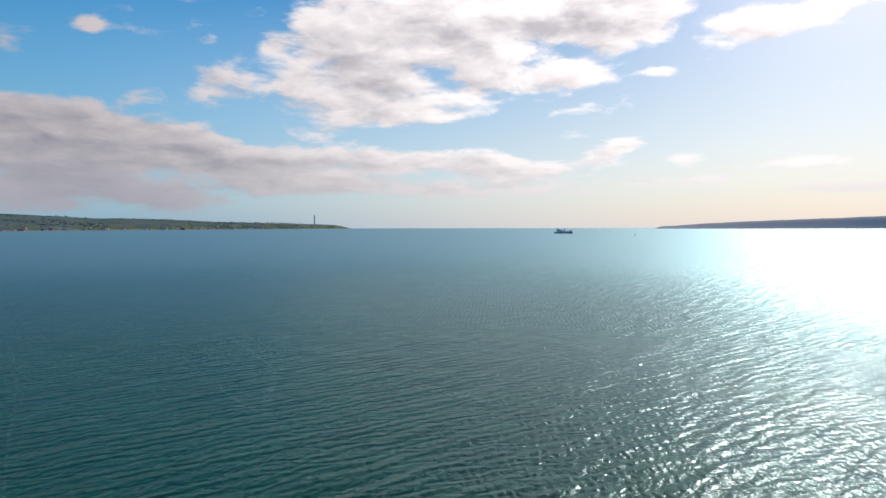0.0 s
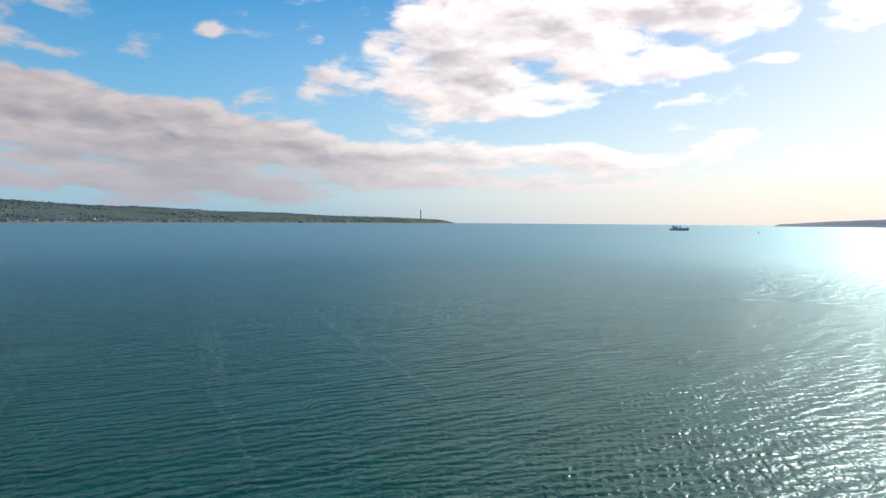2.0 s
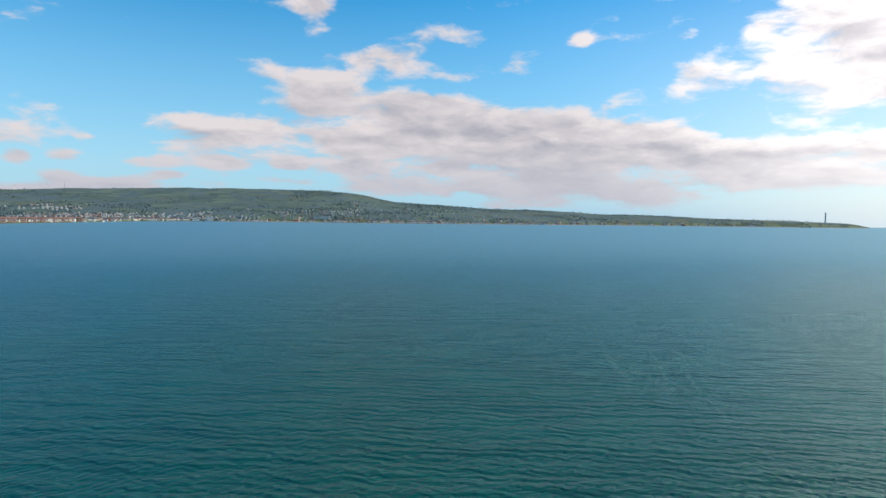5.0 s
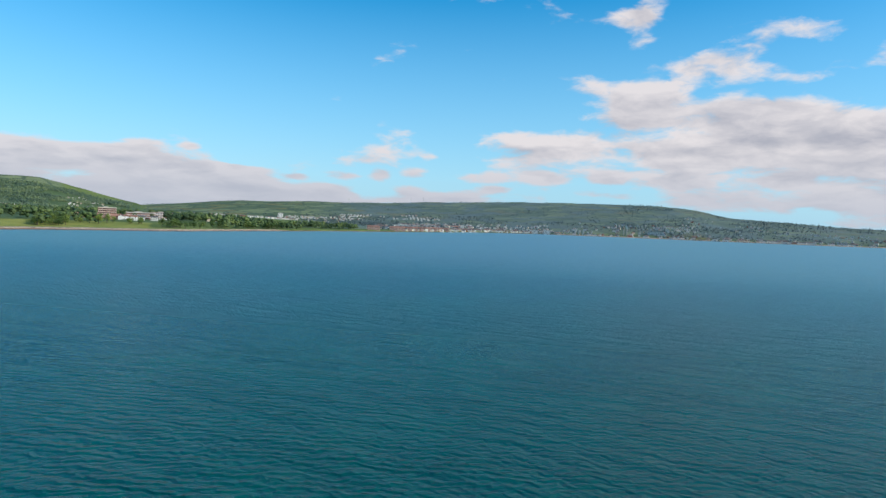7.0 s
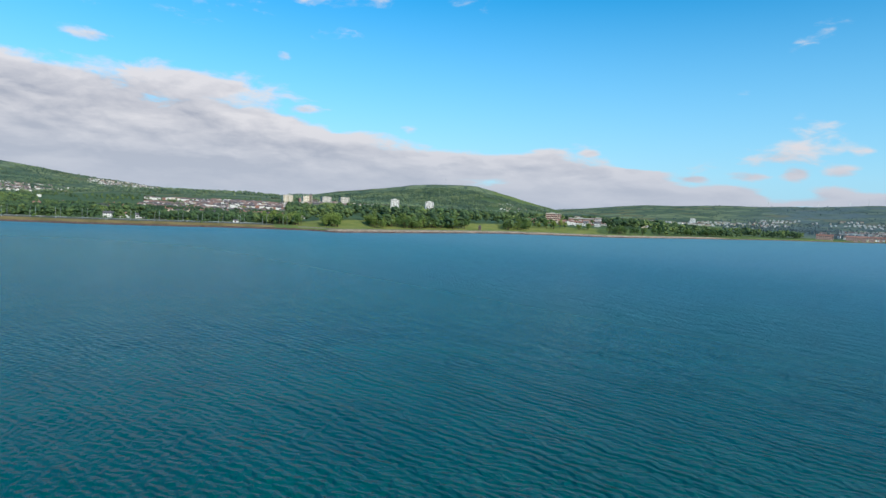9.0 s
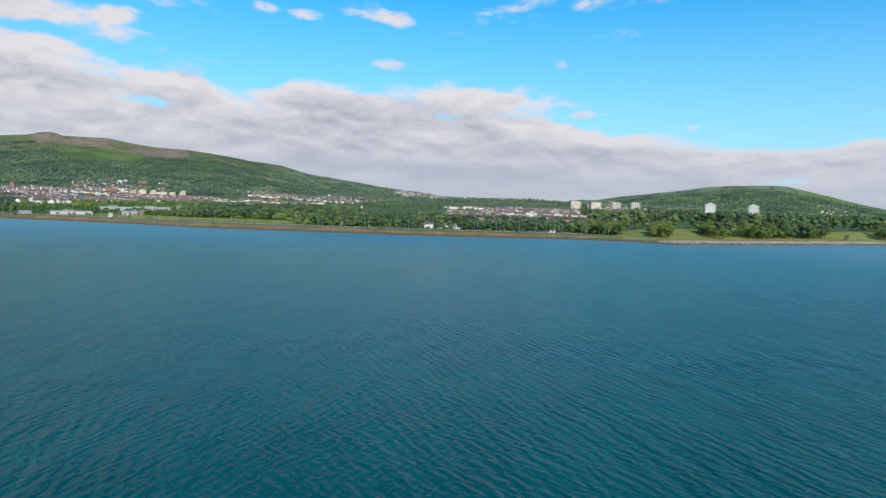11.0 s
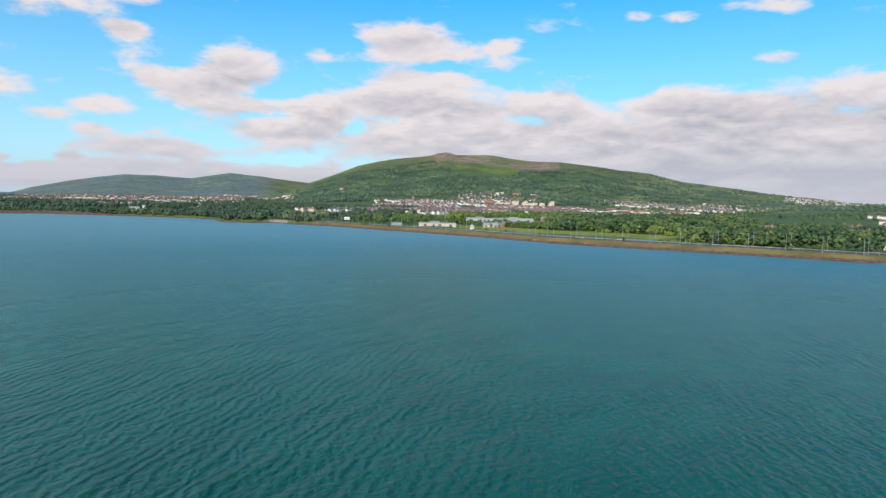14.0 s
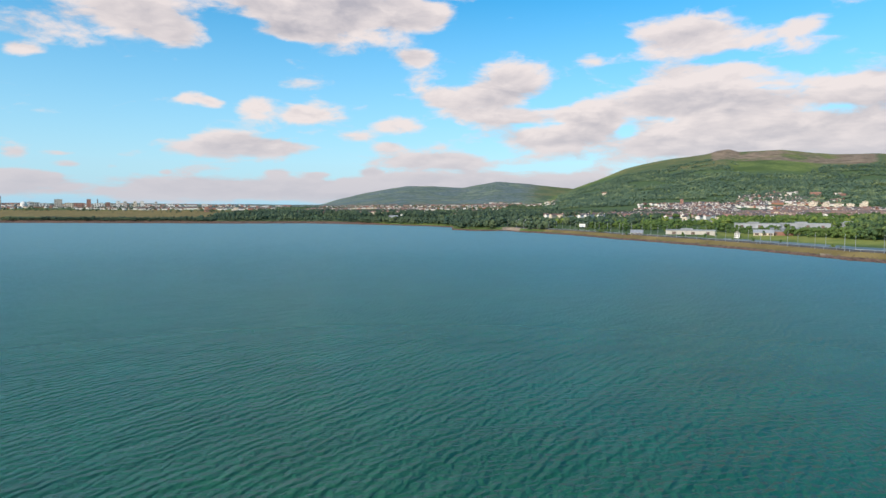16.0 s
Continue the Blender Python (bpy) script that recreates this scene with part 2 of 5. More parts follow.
def material(name):
    m = bpy.data.materials.new(name)
    m.use_nodes = True
    return m, Nodes(m.node_tree)


def finish(g, color, rough=0.8, bump=None, strength=0.4, distance=0.1, metallic=0.0, specular=0.4, normal=None):
    b = g.add("ShaderNodeBsdfPrincipled", {"Roughness": rough, "Metallic": metallic, "Specular IOR Level": specular})
    if isinstance(color, bpy.types.NodeSocket):
        g.tree.links.new(color, b.inputs["Base Color"])
    else:
        b.inputs["Base Color"].default_value = (*color, 1)
    if bump is not None:
        n = g.add("ShaderNodeBump", {"Height": bump, "Strength": strength, "Distance": distance}).outputs[0]
        g.tree.links.new(n, b.inputs["Normal"])
    elif normal is not None:
        g.tree.links.new(normal, b.inputs["Normal"])
    out = g.add("ShaderNodeOutputMaterial")
    g.tree.links.new(b.outputs[0], out.inputs[0])
    return b


def place_of(g):
    return g.add("ShaderNodeNewGeometry").outputs["Position"]


def simple(name, a, b, scale=0.6, rough=0.75, detail_scale=6.0, vary=0.25, metallic=0.0, island=False, bump=0.3):
    """A surface between two colours, with blotches, grain and a change from piece to piece."""
    m, g = material(name)
    p = g.add("ShaderNodeTexCoord").outputs["Object"]
    n = g.noise(p, scale, 4.0)
    fine = g.noise(p, detail_scale, 5.0, 0.65)
    c = g.mix(g.ramp(g.math("ADD", g.math("MULTIPLY", n, 0.6), g.math("MULTIPLY", fine, 0.4)), 0.3, 0.7), a, b)
    r = g.add("ShaderNodeNewGeometry").outputs["Random Per Island"] if island else g.add("ShaderNodeObjectInfo").outputs["Random"]
    v = g.math("ADD", 1 - vary, g.math("MULTIPLY", r, 2 * vary))
    c = g.scaled(c, v)
    finish(g, c, rough, fine, bump, 0.05, metallic)
    return m


def leaf_material(name, dark, light, yellow, tree=0.07, stand=0.004):
    """Leaves: each clump, each tree and each stand of trees has its own tone."""
    m, g = material(name)
    geo = g.add("ShaderNodeNewGeometry")
    p = geo.outputs["Position"]
    o = g.add("ShaderNodeObjectInfo").outputs["Random"]
    c = g.mix(geo.outputs["Random Per Island"], dark, light)
    own = g.math("ADD", g.math("MULTIPLY", g.noise(p, tree, 2.0, 0.5), 0.8), g.math("MULTIPLY", o, 0.2))
    c = g.mix(g.ramp(own, 0.42, 0.60), c, yellow)
    c = g.mix(g.ramp(g.noise(p, stand, 4.0, 0.6), 0.42, 0.60, 0.0, 0.8), c, dark)
    finish(g, c, 0.75, g.noise(p, 1.5, 3.0), 0.6, 0.3, 0.0, 0.25)
    return m


LEAF = leaf_material("leaves", (0.052, 0.100, 0.028), (0.120, 0.200, 0.046), (0.200, 0.260, 0.056))
BELT_LEAF = leaf_material("belt_leaves", (0.030, 0.062, 0.030), (0.084, 0.146, 0.052), (0.160, 0.215, 0.062), 0.05, 0.009)
# hill woods, with the haze before them tinted into the leaves
HAZED_WOOD_LEAF = leaf_material("hazed_wood_leaves", (0.054, 0.100, 0.072), (0.116, 0.184, 0.112), (0.186, 0.242, 0.116), 0.022, 0.006)
# cloud shadow over the bay woods, painted in as darker leaves
DARK_SHADED_LEAF = leaf_material("dark_shaded_leaves", (0.034, 0.066, 0.044), (0.066, 0.108, 0.062), (0.110, 0.150, 0.070), 0.03, 0.006)
# far trees, their leaf colour shifted to blue-grey to stand for haze
HAZED_LEAF = leaf_material("hazed_leaves", (0.076, 0.114, 0.124), (0.104, 0.148, 0.155), (0.122, 0.166, 0.155), 0.03, 0.003)
BARK = simple("bark", (0.05, 0.04, 0.03), (0.12, 0.09, 0.06), 2.0, 0.9)
RENDER_WHITE = simple("white_render", (0.66, 0.65, 0.61), (0.80, 0.79, 0.75), 0.3, 0.8, 4.0, 0.1)
BRICK = simple("red_brick", (0.29, 0.14, 0.105), (0.41, 0.22, 0.165), 0.5, 0.85, 5.0, 0.2)
SLATE = simple("slate_roof", (0.06, 0.06, 0.07), (0.13, 0.12, 0.12), 0.5, 0.7, 5.0, 0.25)
TILE = simple("tile_roof", (0.25, 0.13, 0.095), (0.36, 0.20, 0.145), 0.5, 0.8, 5.0, 0.25)
GLASS = simple("window_glass", (0.02, 0.03, 0.04), (0.05, 0.06, 0.07), 1.0, 0.12, 5.0, 0.3, 0.0, False, 0.0)
CONCRETE = simple("concrete", (0.42, 0.39, 0.34), (0.58, 0.55, 0.49), 0.25, 0.85, 3.0, 0.08)
CREAM = simple("cream_panel", (0.66, 0.56, 0.42), (0.80, 0.71, 0.57), 0.2, 0.8, 3.0, 0.08)
STEEL = simple("galvanised_steel", (0.34, 0.36, 0.37), (0.48, 0.50, 0.51), 1.0, 0.45, 8.0, 0.1, 0.6)
SHEET = simple("sheet_cladding", (0.46, 0.50, 0.54), (0.62, 0.66, 0.70), 0.15, 0.5, 2.0, 0.15)
SANDSTONE = simple("weathered_sandstone", (0.20, 0.16, 0.12), (0.33, 0.27, 0.21), 0.5, 0.9, 3.0, 0.1)
PALE_BRICK = simple("pale_pink_brick", (0.44, 0.27, 0.22), (0.58, 0.40, 0.34), 0.5, 0.85, 5.0, 0.15)
STONE = simple("dark_stone", (0.09, 0.07, 0.06), (0.20, 0.15, 0.12), 0.5, 0.9, 3.0, 0.2)
ASPHALT = simple("asphalt", (0.07, 0.07, 0.07), (0.12, 0.12, 0.12), 0.1, 0.9, 3.0, 0.1)
RED_PAINT = simple("red_cladding", (0.52, 0.06, 0.05), (0.66, 0.10, 0.09), 0.3, 0.6, 3.0, 0.1)
GREEN_SHEET = simple("green_cladding", (0.20, 0.45, 0.30), (0.32, 0.58, 0.42), 0.3, 0.6, 3.0, 0.1)


def house_wall_material(white_part=0.62):
    m, g = material("rendered_and_brick_walls")
    geo = g.add("ShaderNodeNewGeometry")
    r = geo.outputs["Random Per Island"]
    n = g.noise(geo.outputs["Position"], 0.5, 4.0)
    white = g.mix(n, (0.62, 0.60, 0.55), (0.80, 0.78, 0.73))
    brick = g.mix(n, (0.24, 0.10, 0.07), (0.40, 0.20, 0.14))
    cream = g.mix(n, (0.50, 0.42, 0.32), (0.66, 0.57, 0.45))
    c = g.mix(g.math("GREATER_THAN", r, white_part), white, brick)
    c = g.mix(g.math("GREATER_THAN", r, 0.86), c, cream)
    finish(g, c, 0.85)
    return m


def house_roof_material():
    m, g = material("slate_and_tile_roofs")
    geo = g.add("ShaderNodeNewGeometry")
    r = geo.outputs["Random Per Island"]
    n = g.noise(geo.outputs["Position"], 0.6, 4.0)
    c = g.mix(g.math("GREATER_THAN", r, 0.5), g.mix(n, (0.07, 0.065, 0.07), (0.15, 0.13, 0.13)), g.mix(n, (0.18, 0.115, 0.095), (0.29, 0.19, 0.155)))
    finish(g, c, 0.75)
    return m


WALLS_STUFF, ROOFS_STUFF = house_wall_material(), house_roof_material()


def sea_material():
    """Teal water lit from within, under a rippled gloss."""
    m, g = material("sea_water")
    p = place_of(g)

    def along(deg, stretch):
        """Coordinates drawn out along the compass bearing -deg."""
        return g.add("ShaderNodeMapping", {"Vector": p, "Rotation": (0, 0, radians(deg)), "Scale": (1.0, stretch, 1.0)}, vector_type="TEXTURE").outputs[0]

    # the steepest seas run in the middle of the lough, with calmer water out towards the shores
    xyz = g.add("ShaderNodeSeparateXYZ", {0: p})
    across = g.math("ADD", g.math("MULTIPLY", xyz.outputs[0], 0.731), g.math("MULTIPLY", xyz.outputs[1], 0.682))
    length = g.math("SUBTRACT", g.math("MULTIPLY", xyz.outputs[1], 0.731), g.math("MULTIPLY", xyz.outputs[0], 0.682))
    over = g.math("MAXIMUM", g.math("SUBTRACT", g.math("ABSOLUTE", g.math("ADD", length, 38.0)), 300.0), 0.0)
    out_there = g.math("SQRT", g.math("ADD", g.math("MULTIPLY", across, across), g.math("MULTIPLY", over, over)))
    def crests(deg, length_m, wander, seed=0.0):
        """Long crests along the compass bearing -deg, of that wavelength, wandering and broken."""
        at = g.vec("ADD", along(deg, 1.35), (seed, seed * 0.7, 0))
        return g.add("ShaderNodeTexWave", {"Vector": at, "Scale": 0.31416 / length_m, "Distortion": wander, "Detail": 2.0, "Detail Scale": 1.1, "Detail Roughness": 0.55},
                     wave_type="BANDS", bands_direction="X", wave_profile="SIN").outputs["Fac"]

    swell = g.noise(along(31, 2.6), 0.22, 2.0, 0.5, 0.2)
    # the crests swing round from the open mouth to the head of the lough
    turned = g.ramp(length, -190.0, -10.0)
    wave = g.add("ShaderNodeMix", {0: turned, 2: crests(22, 1.75, 7.0), 3: crests(47, 1.45, 7.0)}).outputs[0]
    wave = g.math("MULTIPLY", wave, g.ramp(swell, 0.3, 0.7, 0.45, 1.0))
    cross = g.math("ADD", crests(2, 1.2, 8.0, 31.0), crests(70, 1.0, 8.0, 57.0))
    chop = g.noise(along(34, 1.8), 2.4, 3.0, 0.6, 0.3)
    h = g.math("ADD", g.math("ADD", g.math("MULTIPLY", swell, 0.42), g.math("MULTIPLY", crests(33, 4.6, 8.0, 11.0), 0.11)), g.math("MULTIPLY", wave, 0.128))
    h = g.math("ADD", h, g.math("ADD", g.math("MULTIPLY", cross, 0.040), g.math("MULTIPLY", chop, 0.20)))
    h = g.math("MULTIPLY", h, g.ramp(out_there, 60.0, 700.0, 1.0, 0.6))
    n = g.add("ShaderNodeBump", {"Height": h, "Strength": 1.0, "Distance": 0.68}).outputs[0]
    soft_n = g.add("ShaderNodeBump", {"Height": h, "Strength": 1.0, "Distance": 1.25}).outputs[0]
    patch = g.noise(along(-75, 2.5), 0.011, 3.0)
    streak = g.noise(along(-75, 5.0), 0.05, 4.0, 0.6)
    gust = g.noise(along(31, 1.6), 0.10, 5.0, 0.62)
    # clear blue-green in the middle of the lough, green with silt towards both ends
    c = g.mix(g.ramp(patch, 0.35, 0.65), (0.000, 0.068, 0.056), (0.000, 0.062, 0.062))
    c = g.mix(g.ramp(length, 130.0, 300.0, 0.0, 0.9), c, (0.010, 0.100, 0.046))
    c = g.mix(g.ramp(length, -220.0, -70.0, 0.9, 0.0), c, (0.003, 0.076, 0.034))
    c = g.mix(g.ramp(streak, 0.35, 0.75, 0.0, 0.4), c, (0.002, 0.096, 0.068))
    c = g.scaled(c, g.ramp(gust, 0.34, 0.66, 0.90, 1.10))
    # long faint windrows of foam
    line = g.math("ABSOLUTE", g.math("SUBTRACT", g.noise(along(-73, 16.0), 0.07, 1.0, 0.4), 0.5))
    foam = g.math("MULTIPLY", g.ramp(line, 0.0, 0.006, 1.0, 0.0), g.math("MULTIPLY", g.ramp(chop, 0.50, 0.60, 0.0, 0.16), g.ramp(length, -230.0, -90.0, 1.0, 0.0)))
    c = g.mix(foam, c, (0.40, 0.48, 0.46))
    n2 = g.add("ShaderNodeBump", {"Height": h, "Strength": 1.0, "Distance": 2.2}).outputs[0]
    body = g.add("ShaderNodeBsdfDiffuse", {"Color": c, "Normal": n2})
    sharp_gloss = g.add("ShaderNodeBsdfGlossy", {"Color": (0.86, 0.97, 1.0, 1), "Roughness": 0.09, "Normal": n})
    broad_gloss = g.add("ShaderNodeBsdfGlossy", {"Color": (0.64, 0.93, 1.0, 1), "Roughness": g.ramp(out_there, 40.0, 420.0, 0.24, 0.54), "Normal": n})
    gloss = g.add("ShaderNodeMixShader", {0: g.ramp(out_there, 40.0, 380.0, 0.44, 0.97), 1: sharp_gloss.outputs[0], 2: broad_gloss.outputs[0]})
    f = g.math("ADD", g.math("MULTIPLY", g.add("ShaderNodeFresnel", {"IOR": 1.33, "Normal": soft_n}).outputs[0], 0.32),
               g.math("MULTIPLY", g.add("ShaderNodeFresnel", {"IOR": 1.33}).outputs[0], 0.42))
    f = g.math("MINIMUM", f, 0.54)
    both = g.add("ShaderNodeMixShader", {0: f, 1: body.outputs[0], 2: gloss.outputs[0]})
    out = g.add("ShaderNodeOutputMaterial")
    g.tree.links.new(both.outputs[0], out.inputs[0])
    return m


def ground_material():
    """Grass, hedged fields, heath, rock and shore, by the zones that the sheet carries."""
    m, g = material("ground")
    p = place_of(g)

    def zone(name):
        return g.add("ShaderNodeAttribute", attribute_name=name).outputs["Fac"]

    fine = g.noise(p, 0.05, 5.0, 0.6)
    broad = g.noise(p, 0.006, 4.0, 0.55)
    grass = g.mix(g.ramp(fine, 0.3, 0.7), (0.110, 0.160, 0.042), (0.180, 0.225, 0.062))
    grass = g.mix(g.ramp(broad, 0.4, 0.65), grass, (0.075, 0.115, 0.034))
    cells = g.add("ShaderNodeTexVoronoi", {"Vector": p, "Scale": 0.0085, "Randomness": 0.8}, feature="F1")
    edge = g.add("ShaderNodeTexVoronoi", {"Vector": p, "Scale": 0.0085, "Randomness": 0.8}, feature="DISTANCE_TO_EDGE").outputs["Distance"]
    tone = g.add("ShaderNodeSeparateXYZ", {0: cells.outputs["Color"]})
    field = g.mix(tone.outputs[0], (0.085, 0.130, 0.070), (0.250, 0.295, 0.145))
    field = g.mix(g.math("GREATER_THAN", tone.outputs[1], 0.86), field, (0.20, 0.19, 0.08))
    field = g.mix(g.ramp(fine, 0.25, 0.75, 0.0, 0.35), field, (0.05, 0.075, 0.02))
    field = g.mix(g.ramp(edge, 0.03, 0.09, 0.8, 0.0), field, (0.050, 0.085, 0.055))
    heath = g.mix(g.ramp(fine, 0.3, 0.7), (0.120, 0.130, 0.056), (0.195, 0.182, 0.080))
    heath = g.mix(g.ramp(broad, 0.42, 0.62), heath, (0.095, 0.130, 0.055))
    cliff = g.mix(g.ramp(g.noise(g.add("ShaderNodeMapping", {"Vector": p, "Scale": (1, 1, 2.5)}).outputs[0], 0.02, 5.0, 0.65), 0.35, 0.65), (0.15, 0.115, 0.080), (0.30, 0.225, 0.155))
    marsh = g.mix(g.ramp(fine, 0.3, 0.7), (0.165, 0.125, 0.045), (0.27, 0.205, 0.078))
    wrack = g.mix(g.ramp(g.noise(p, 0.35, 4.0, 0.65), 0.35, 0.65), (0.085, 0.055, 0.044), (0.21, 0.135, 0.10))
    sand = g.mix(g.ramp(g.noise(p, 0.2, 4.0, 0.6), 0.3, 0.7), (0.29, 0.225, 0.165), (0.45, 0.36, 0.27))

    def over(c, name, new_c, soft=0.15):
        k = g.math("ADD", zone(name), g.math("MULTIPLY", g.math("SUBTRACT", fine, 0.5), 0.7))
        return g.mix(g.ramp(k, 0.5 - soft, 0.5 + soft), c, new_c)

    floor = g.mix(g.ramp(fine, 0.3, 0.7), (0.058, 0.100, 0.042), (0.104, 0.155, 0.060))
    c = over(grass, "field", field)
    c = over(c, "wood", floor, 0.25)
    c = over(c, "heath", heath, 0.25)
    # haze over the distant slopes, mixed into their ground colour as blue
    hazed_slope = g.mix(g.ramp(fine, 0.3, 0.7), (0.085, 0.128, 0.132), (0.140, 0.190, 0.186))
    c = over(c, "hazed_slope", g.mix(g.ramp(broad, 0.36, 0.56, 0.10, 1.0), hazed_slope, g.mix(0.45, field, hazed_slope)), 0.25)
    # pale grey haze painted onto the headland and the far western hills
    c = over(c, "haze_pale", g.mix(fine, (0.33, 0.34, 0.37), (0.42, 0.42, 0.45)), 0.3)
    c = over(c, "marsh", marsh)
    c = over(c, "verge", g.mix(g.ramp(fine, 0.3, 0.7), (0.17, 0.21, 0.045), (0.27, 0.28, 0.07)))
    c = over(c, "cliff", cliff)
    c = over(c, "sand", sand)
    c = over(c, "wrack", wrack, 0.1)
    finish(g, c, 0.95, g.noise(p, 0.25, 5.0, 0.6), 0.5, 1.0, 0.0, 0.15)
    return m


def sky_grey_water_material():
    """Shallow water ruffled by the wind, the grey sky's reflection put into its colour."""
    m, g = material("sky_grey_water")
    p = place_of(g)
    c = g.mix(g.noise(p, 0.03, 3.0), (0.10, 0.125, 0.125), (0.15, 0.175, 0.175))
    finish(g, c, 0.42, g.noise(p, 1.2, 3.0), 0.5, 0.3, 0.0, 0.3)
    return m


SEA, GROUND, SKY_GREY_WATER = sea_material(), ground_material(), sky_grey_water_material()

# ---- the land ----
SHORE = [(-150, 4990), (-140, 1500), (-120, 1190), (-103.6, 1150), (-96.4, 1110), (-89.3, 1085), (-83, 1105), (-78.7, 1060), (-75.5, 1022), (-72.5, 985), (-71.2, 958), (-70.3, 872),
         (-69, 858), (-67.8, 848), (-66.5, 866), (-65.3, 838), (-62, 795), (-58, 727), (-53.5, 674), (-50, 634), (-46.3, 592), (-43, 573), (-40.4, 564), (-37.7, 554), (-34, 545),
         (-30, 536), (-26.5, 537), (-23, 542), (-20, 549), (-17, 557), (-14.5, 556), (-12.2, 556), (-9.3, 537),
         (-4.2, 586), (0, 640), (5.8, 735), (14.4, 808), (16.5, 835), (20, 945), (25.1, 1120), (28.7, 1300), (33, 1495), (37.5, 1890), (41, 2350), (45, 2600), (52, 2700), (60, 2740),
         (68, 2880), (75, 3220), (81, 3600), (88, 4020), (94, 4450), (97.8, 4760), (99.6, 4960)]
# hills: foot and ridge distance, steepness, and the ridge's rise over the eye's level along it (azimuth, degrees)
CAVE_HILL = (1450, 4350, 1.75, [(-76, -1), (-71.5, 0.7), (-69, 1.5), (-66.7, 2.36), (-64.3, 3.30), (-61.5, 3.93), (-58.3, 4.36), (-57.5, 4.52), (-56.6, 4.64), (-55.8, 4.50), (-52.8, 4.58),
                                (-49.5, 4.13), (-46.8, 4.05), (-42, 3.34), (-39.5, 3.08), (-37, 2.52), (-32.8, 1.9), (-29, 1.42), (-25, 1.0), (-20, 0.2), (-14, -1)])
FAR_HILLS = (2600, 4720, 1.5, [(-96, -0.4), (-90.3, 0.3), (-89, 0.72), (-86.3, 1.36), (-83, 1.92), (-80.5, 1.95), (-78, 1.82), (-75, 2.36), (-72, 2.12), (-68.6, 1.74), (-62, 1.0), (-50, 0.0)])
SADDLE = (700, 3500, 1.15, [(-36, 0.0), (-28, 0.75), (-22, 0.80), (-18, 0.85), (-14, 0.85), (-8, 0.7), (4, 0.4), (12, 0.0)])
WOODED_HILL = (2250, 3900, 1.3, [(-17, 0.3), (-14, 0.85), (-11.5, 1.1), (-9.6, 1.5), (-6, 1.82), (-3.2, 2.28), (-1, 2.48), (1.5, 2.52), (3, 2.46), (5.8, 1.80), (8, 1.2), (9.7, 0.80), (11, 0.4), (14, -1)])
PLATEAU = (2500, 4300, 1.25, [(5, -0.5), (10, 0.66), (13.5, 1.0), (18, 1.45), (25, 1.70), (31, 1.82), (35, 2.04), (38, 2.12), (43.5, 2.36), (48, 2.38), (52, 2.44), (54.5, 2.38),
                              (56.5, 2.28), (58, 2.10), (59.5, 1.75), (61, 1.50), (64, 1.30), (67, 1.05), (72, 0.6), (78, -0.4)])
COAST_HILLS = (3300, 4740, 0.9, [(58, 0.2), (67, 1.02), (74, 0.88), (79, 0.60), (84, 0.52), (89, 0.31), (92.5, 0.20), (96.5, 0.13), (97.6, 0.08), (98.3, 0.03), (98.5, -0.25)])
LOW_TOWN = (1500, 4200, 1.0, [(-135, 0.0), (-118, 0.05), (-108, 0.06), (-96, 0.08), (-90, 0.26), (-82, 0.46), (-74, 0.54), (-66, 0.56), (-50, 0.3), (-30, 0.0)])


def lattice(ix, iy, seed):
    h = (ix * 374761393 + iy * 668265263 + seed * 974711) & 0xFFFFFFFF
    h = ((h ^ (h >> 13)) * 1274126177) & 0xFFFFFFFF
    return ((h ^ (h >> 16)) & 0xFFFF) / 65535.0


def ripple(x, y, size, seed=0, octaves=4):
    """Smooth noise about 0, from -1 to 1, of that size in metres."""
    x, y = np.asarray(x, float), np.asarray(y, float)
    out, amp, total = 0.0, 1.0, 0.0
    for o in range(octaves):
        u, v = x / size * 2**o, y / size * 2**o
        i, j = np.floor(u).astype(np.int64), np.floor(v).astype(np.int64)
        f, k = u - i, v - j
        f, k = f * f * (3 - 2 * f), k * k * (3 - 2 * k)
        s = seed + 17 * o
        out = out + amp * ((lattice(i, j, s) * (1 - f) + lattice(i + 1, j, s) * f) * (1 - k) + (lattice(i, j + 1, s) * (1 - f) + lattice(i + 1, j + 1, s) * f) * k)
        total, amp = total + amp, amp * 0.5
    return out / total * 2 - 1


def polar(x, y):
    return np.degrees(np.arctan2(x, y)), np.hypot(x, y)


def shore_at(az):
    az = np.asarray(az, float)
    d = np.interp(az, [a for a, _ in SHORE], [r for _, r in SHORE])
    return d + ripple(az * 9, az * 0 + 3.1, 4.0, 5, 3) * 0.006 * d


def smooth(v, a, b):
    t = np.clip((v - a) / (b - a), 0, 1)
    return t * t * (3 - 2 * t)


def hill(az, r, spec):
    foot, top, power, crest = spec
    e = np.interp(az, [a for a, _ in crest], [v for _, v in crest])
    e = e + ripple(az, az * 0, 2.2, 9, 3) * 0.04
    rise = np.maximum(22 + top * np.tan(np.radians(e)), 0)
    t = np.clip((r - foot) / (top - foot), 0, 1)
    back = np.clip((r - top) / 900, 0, 1)
    return rise * t**power * (1 - 0.45 * back)


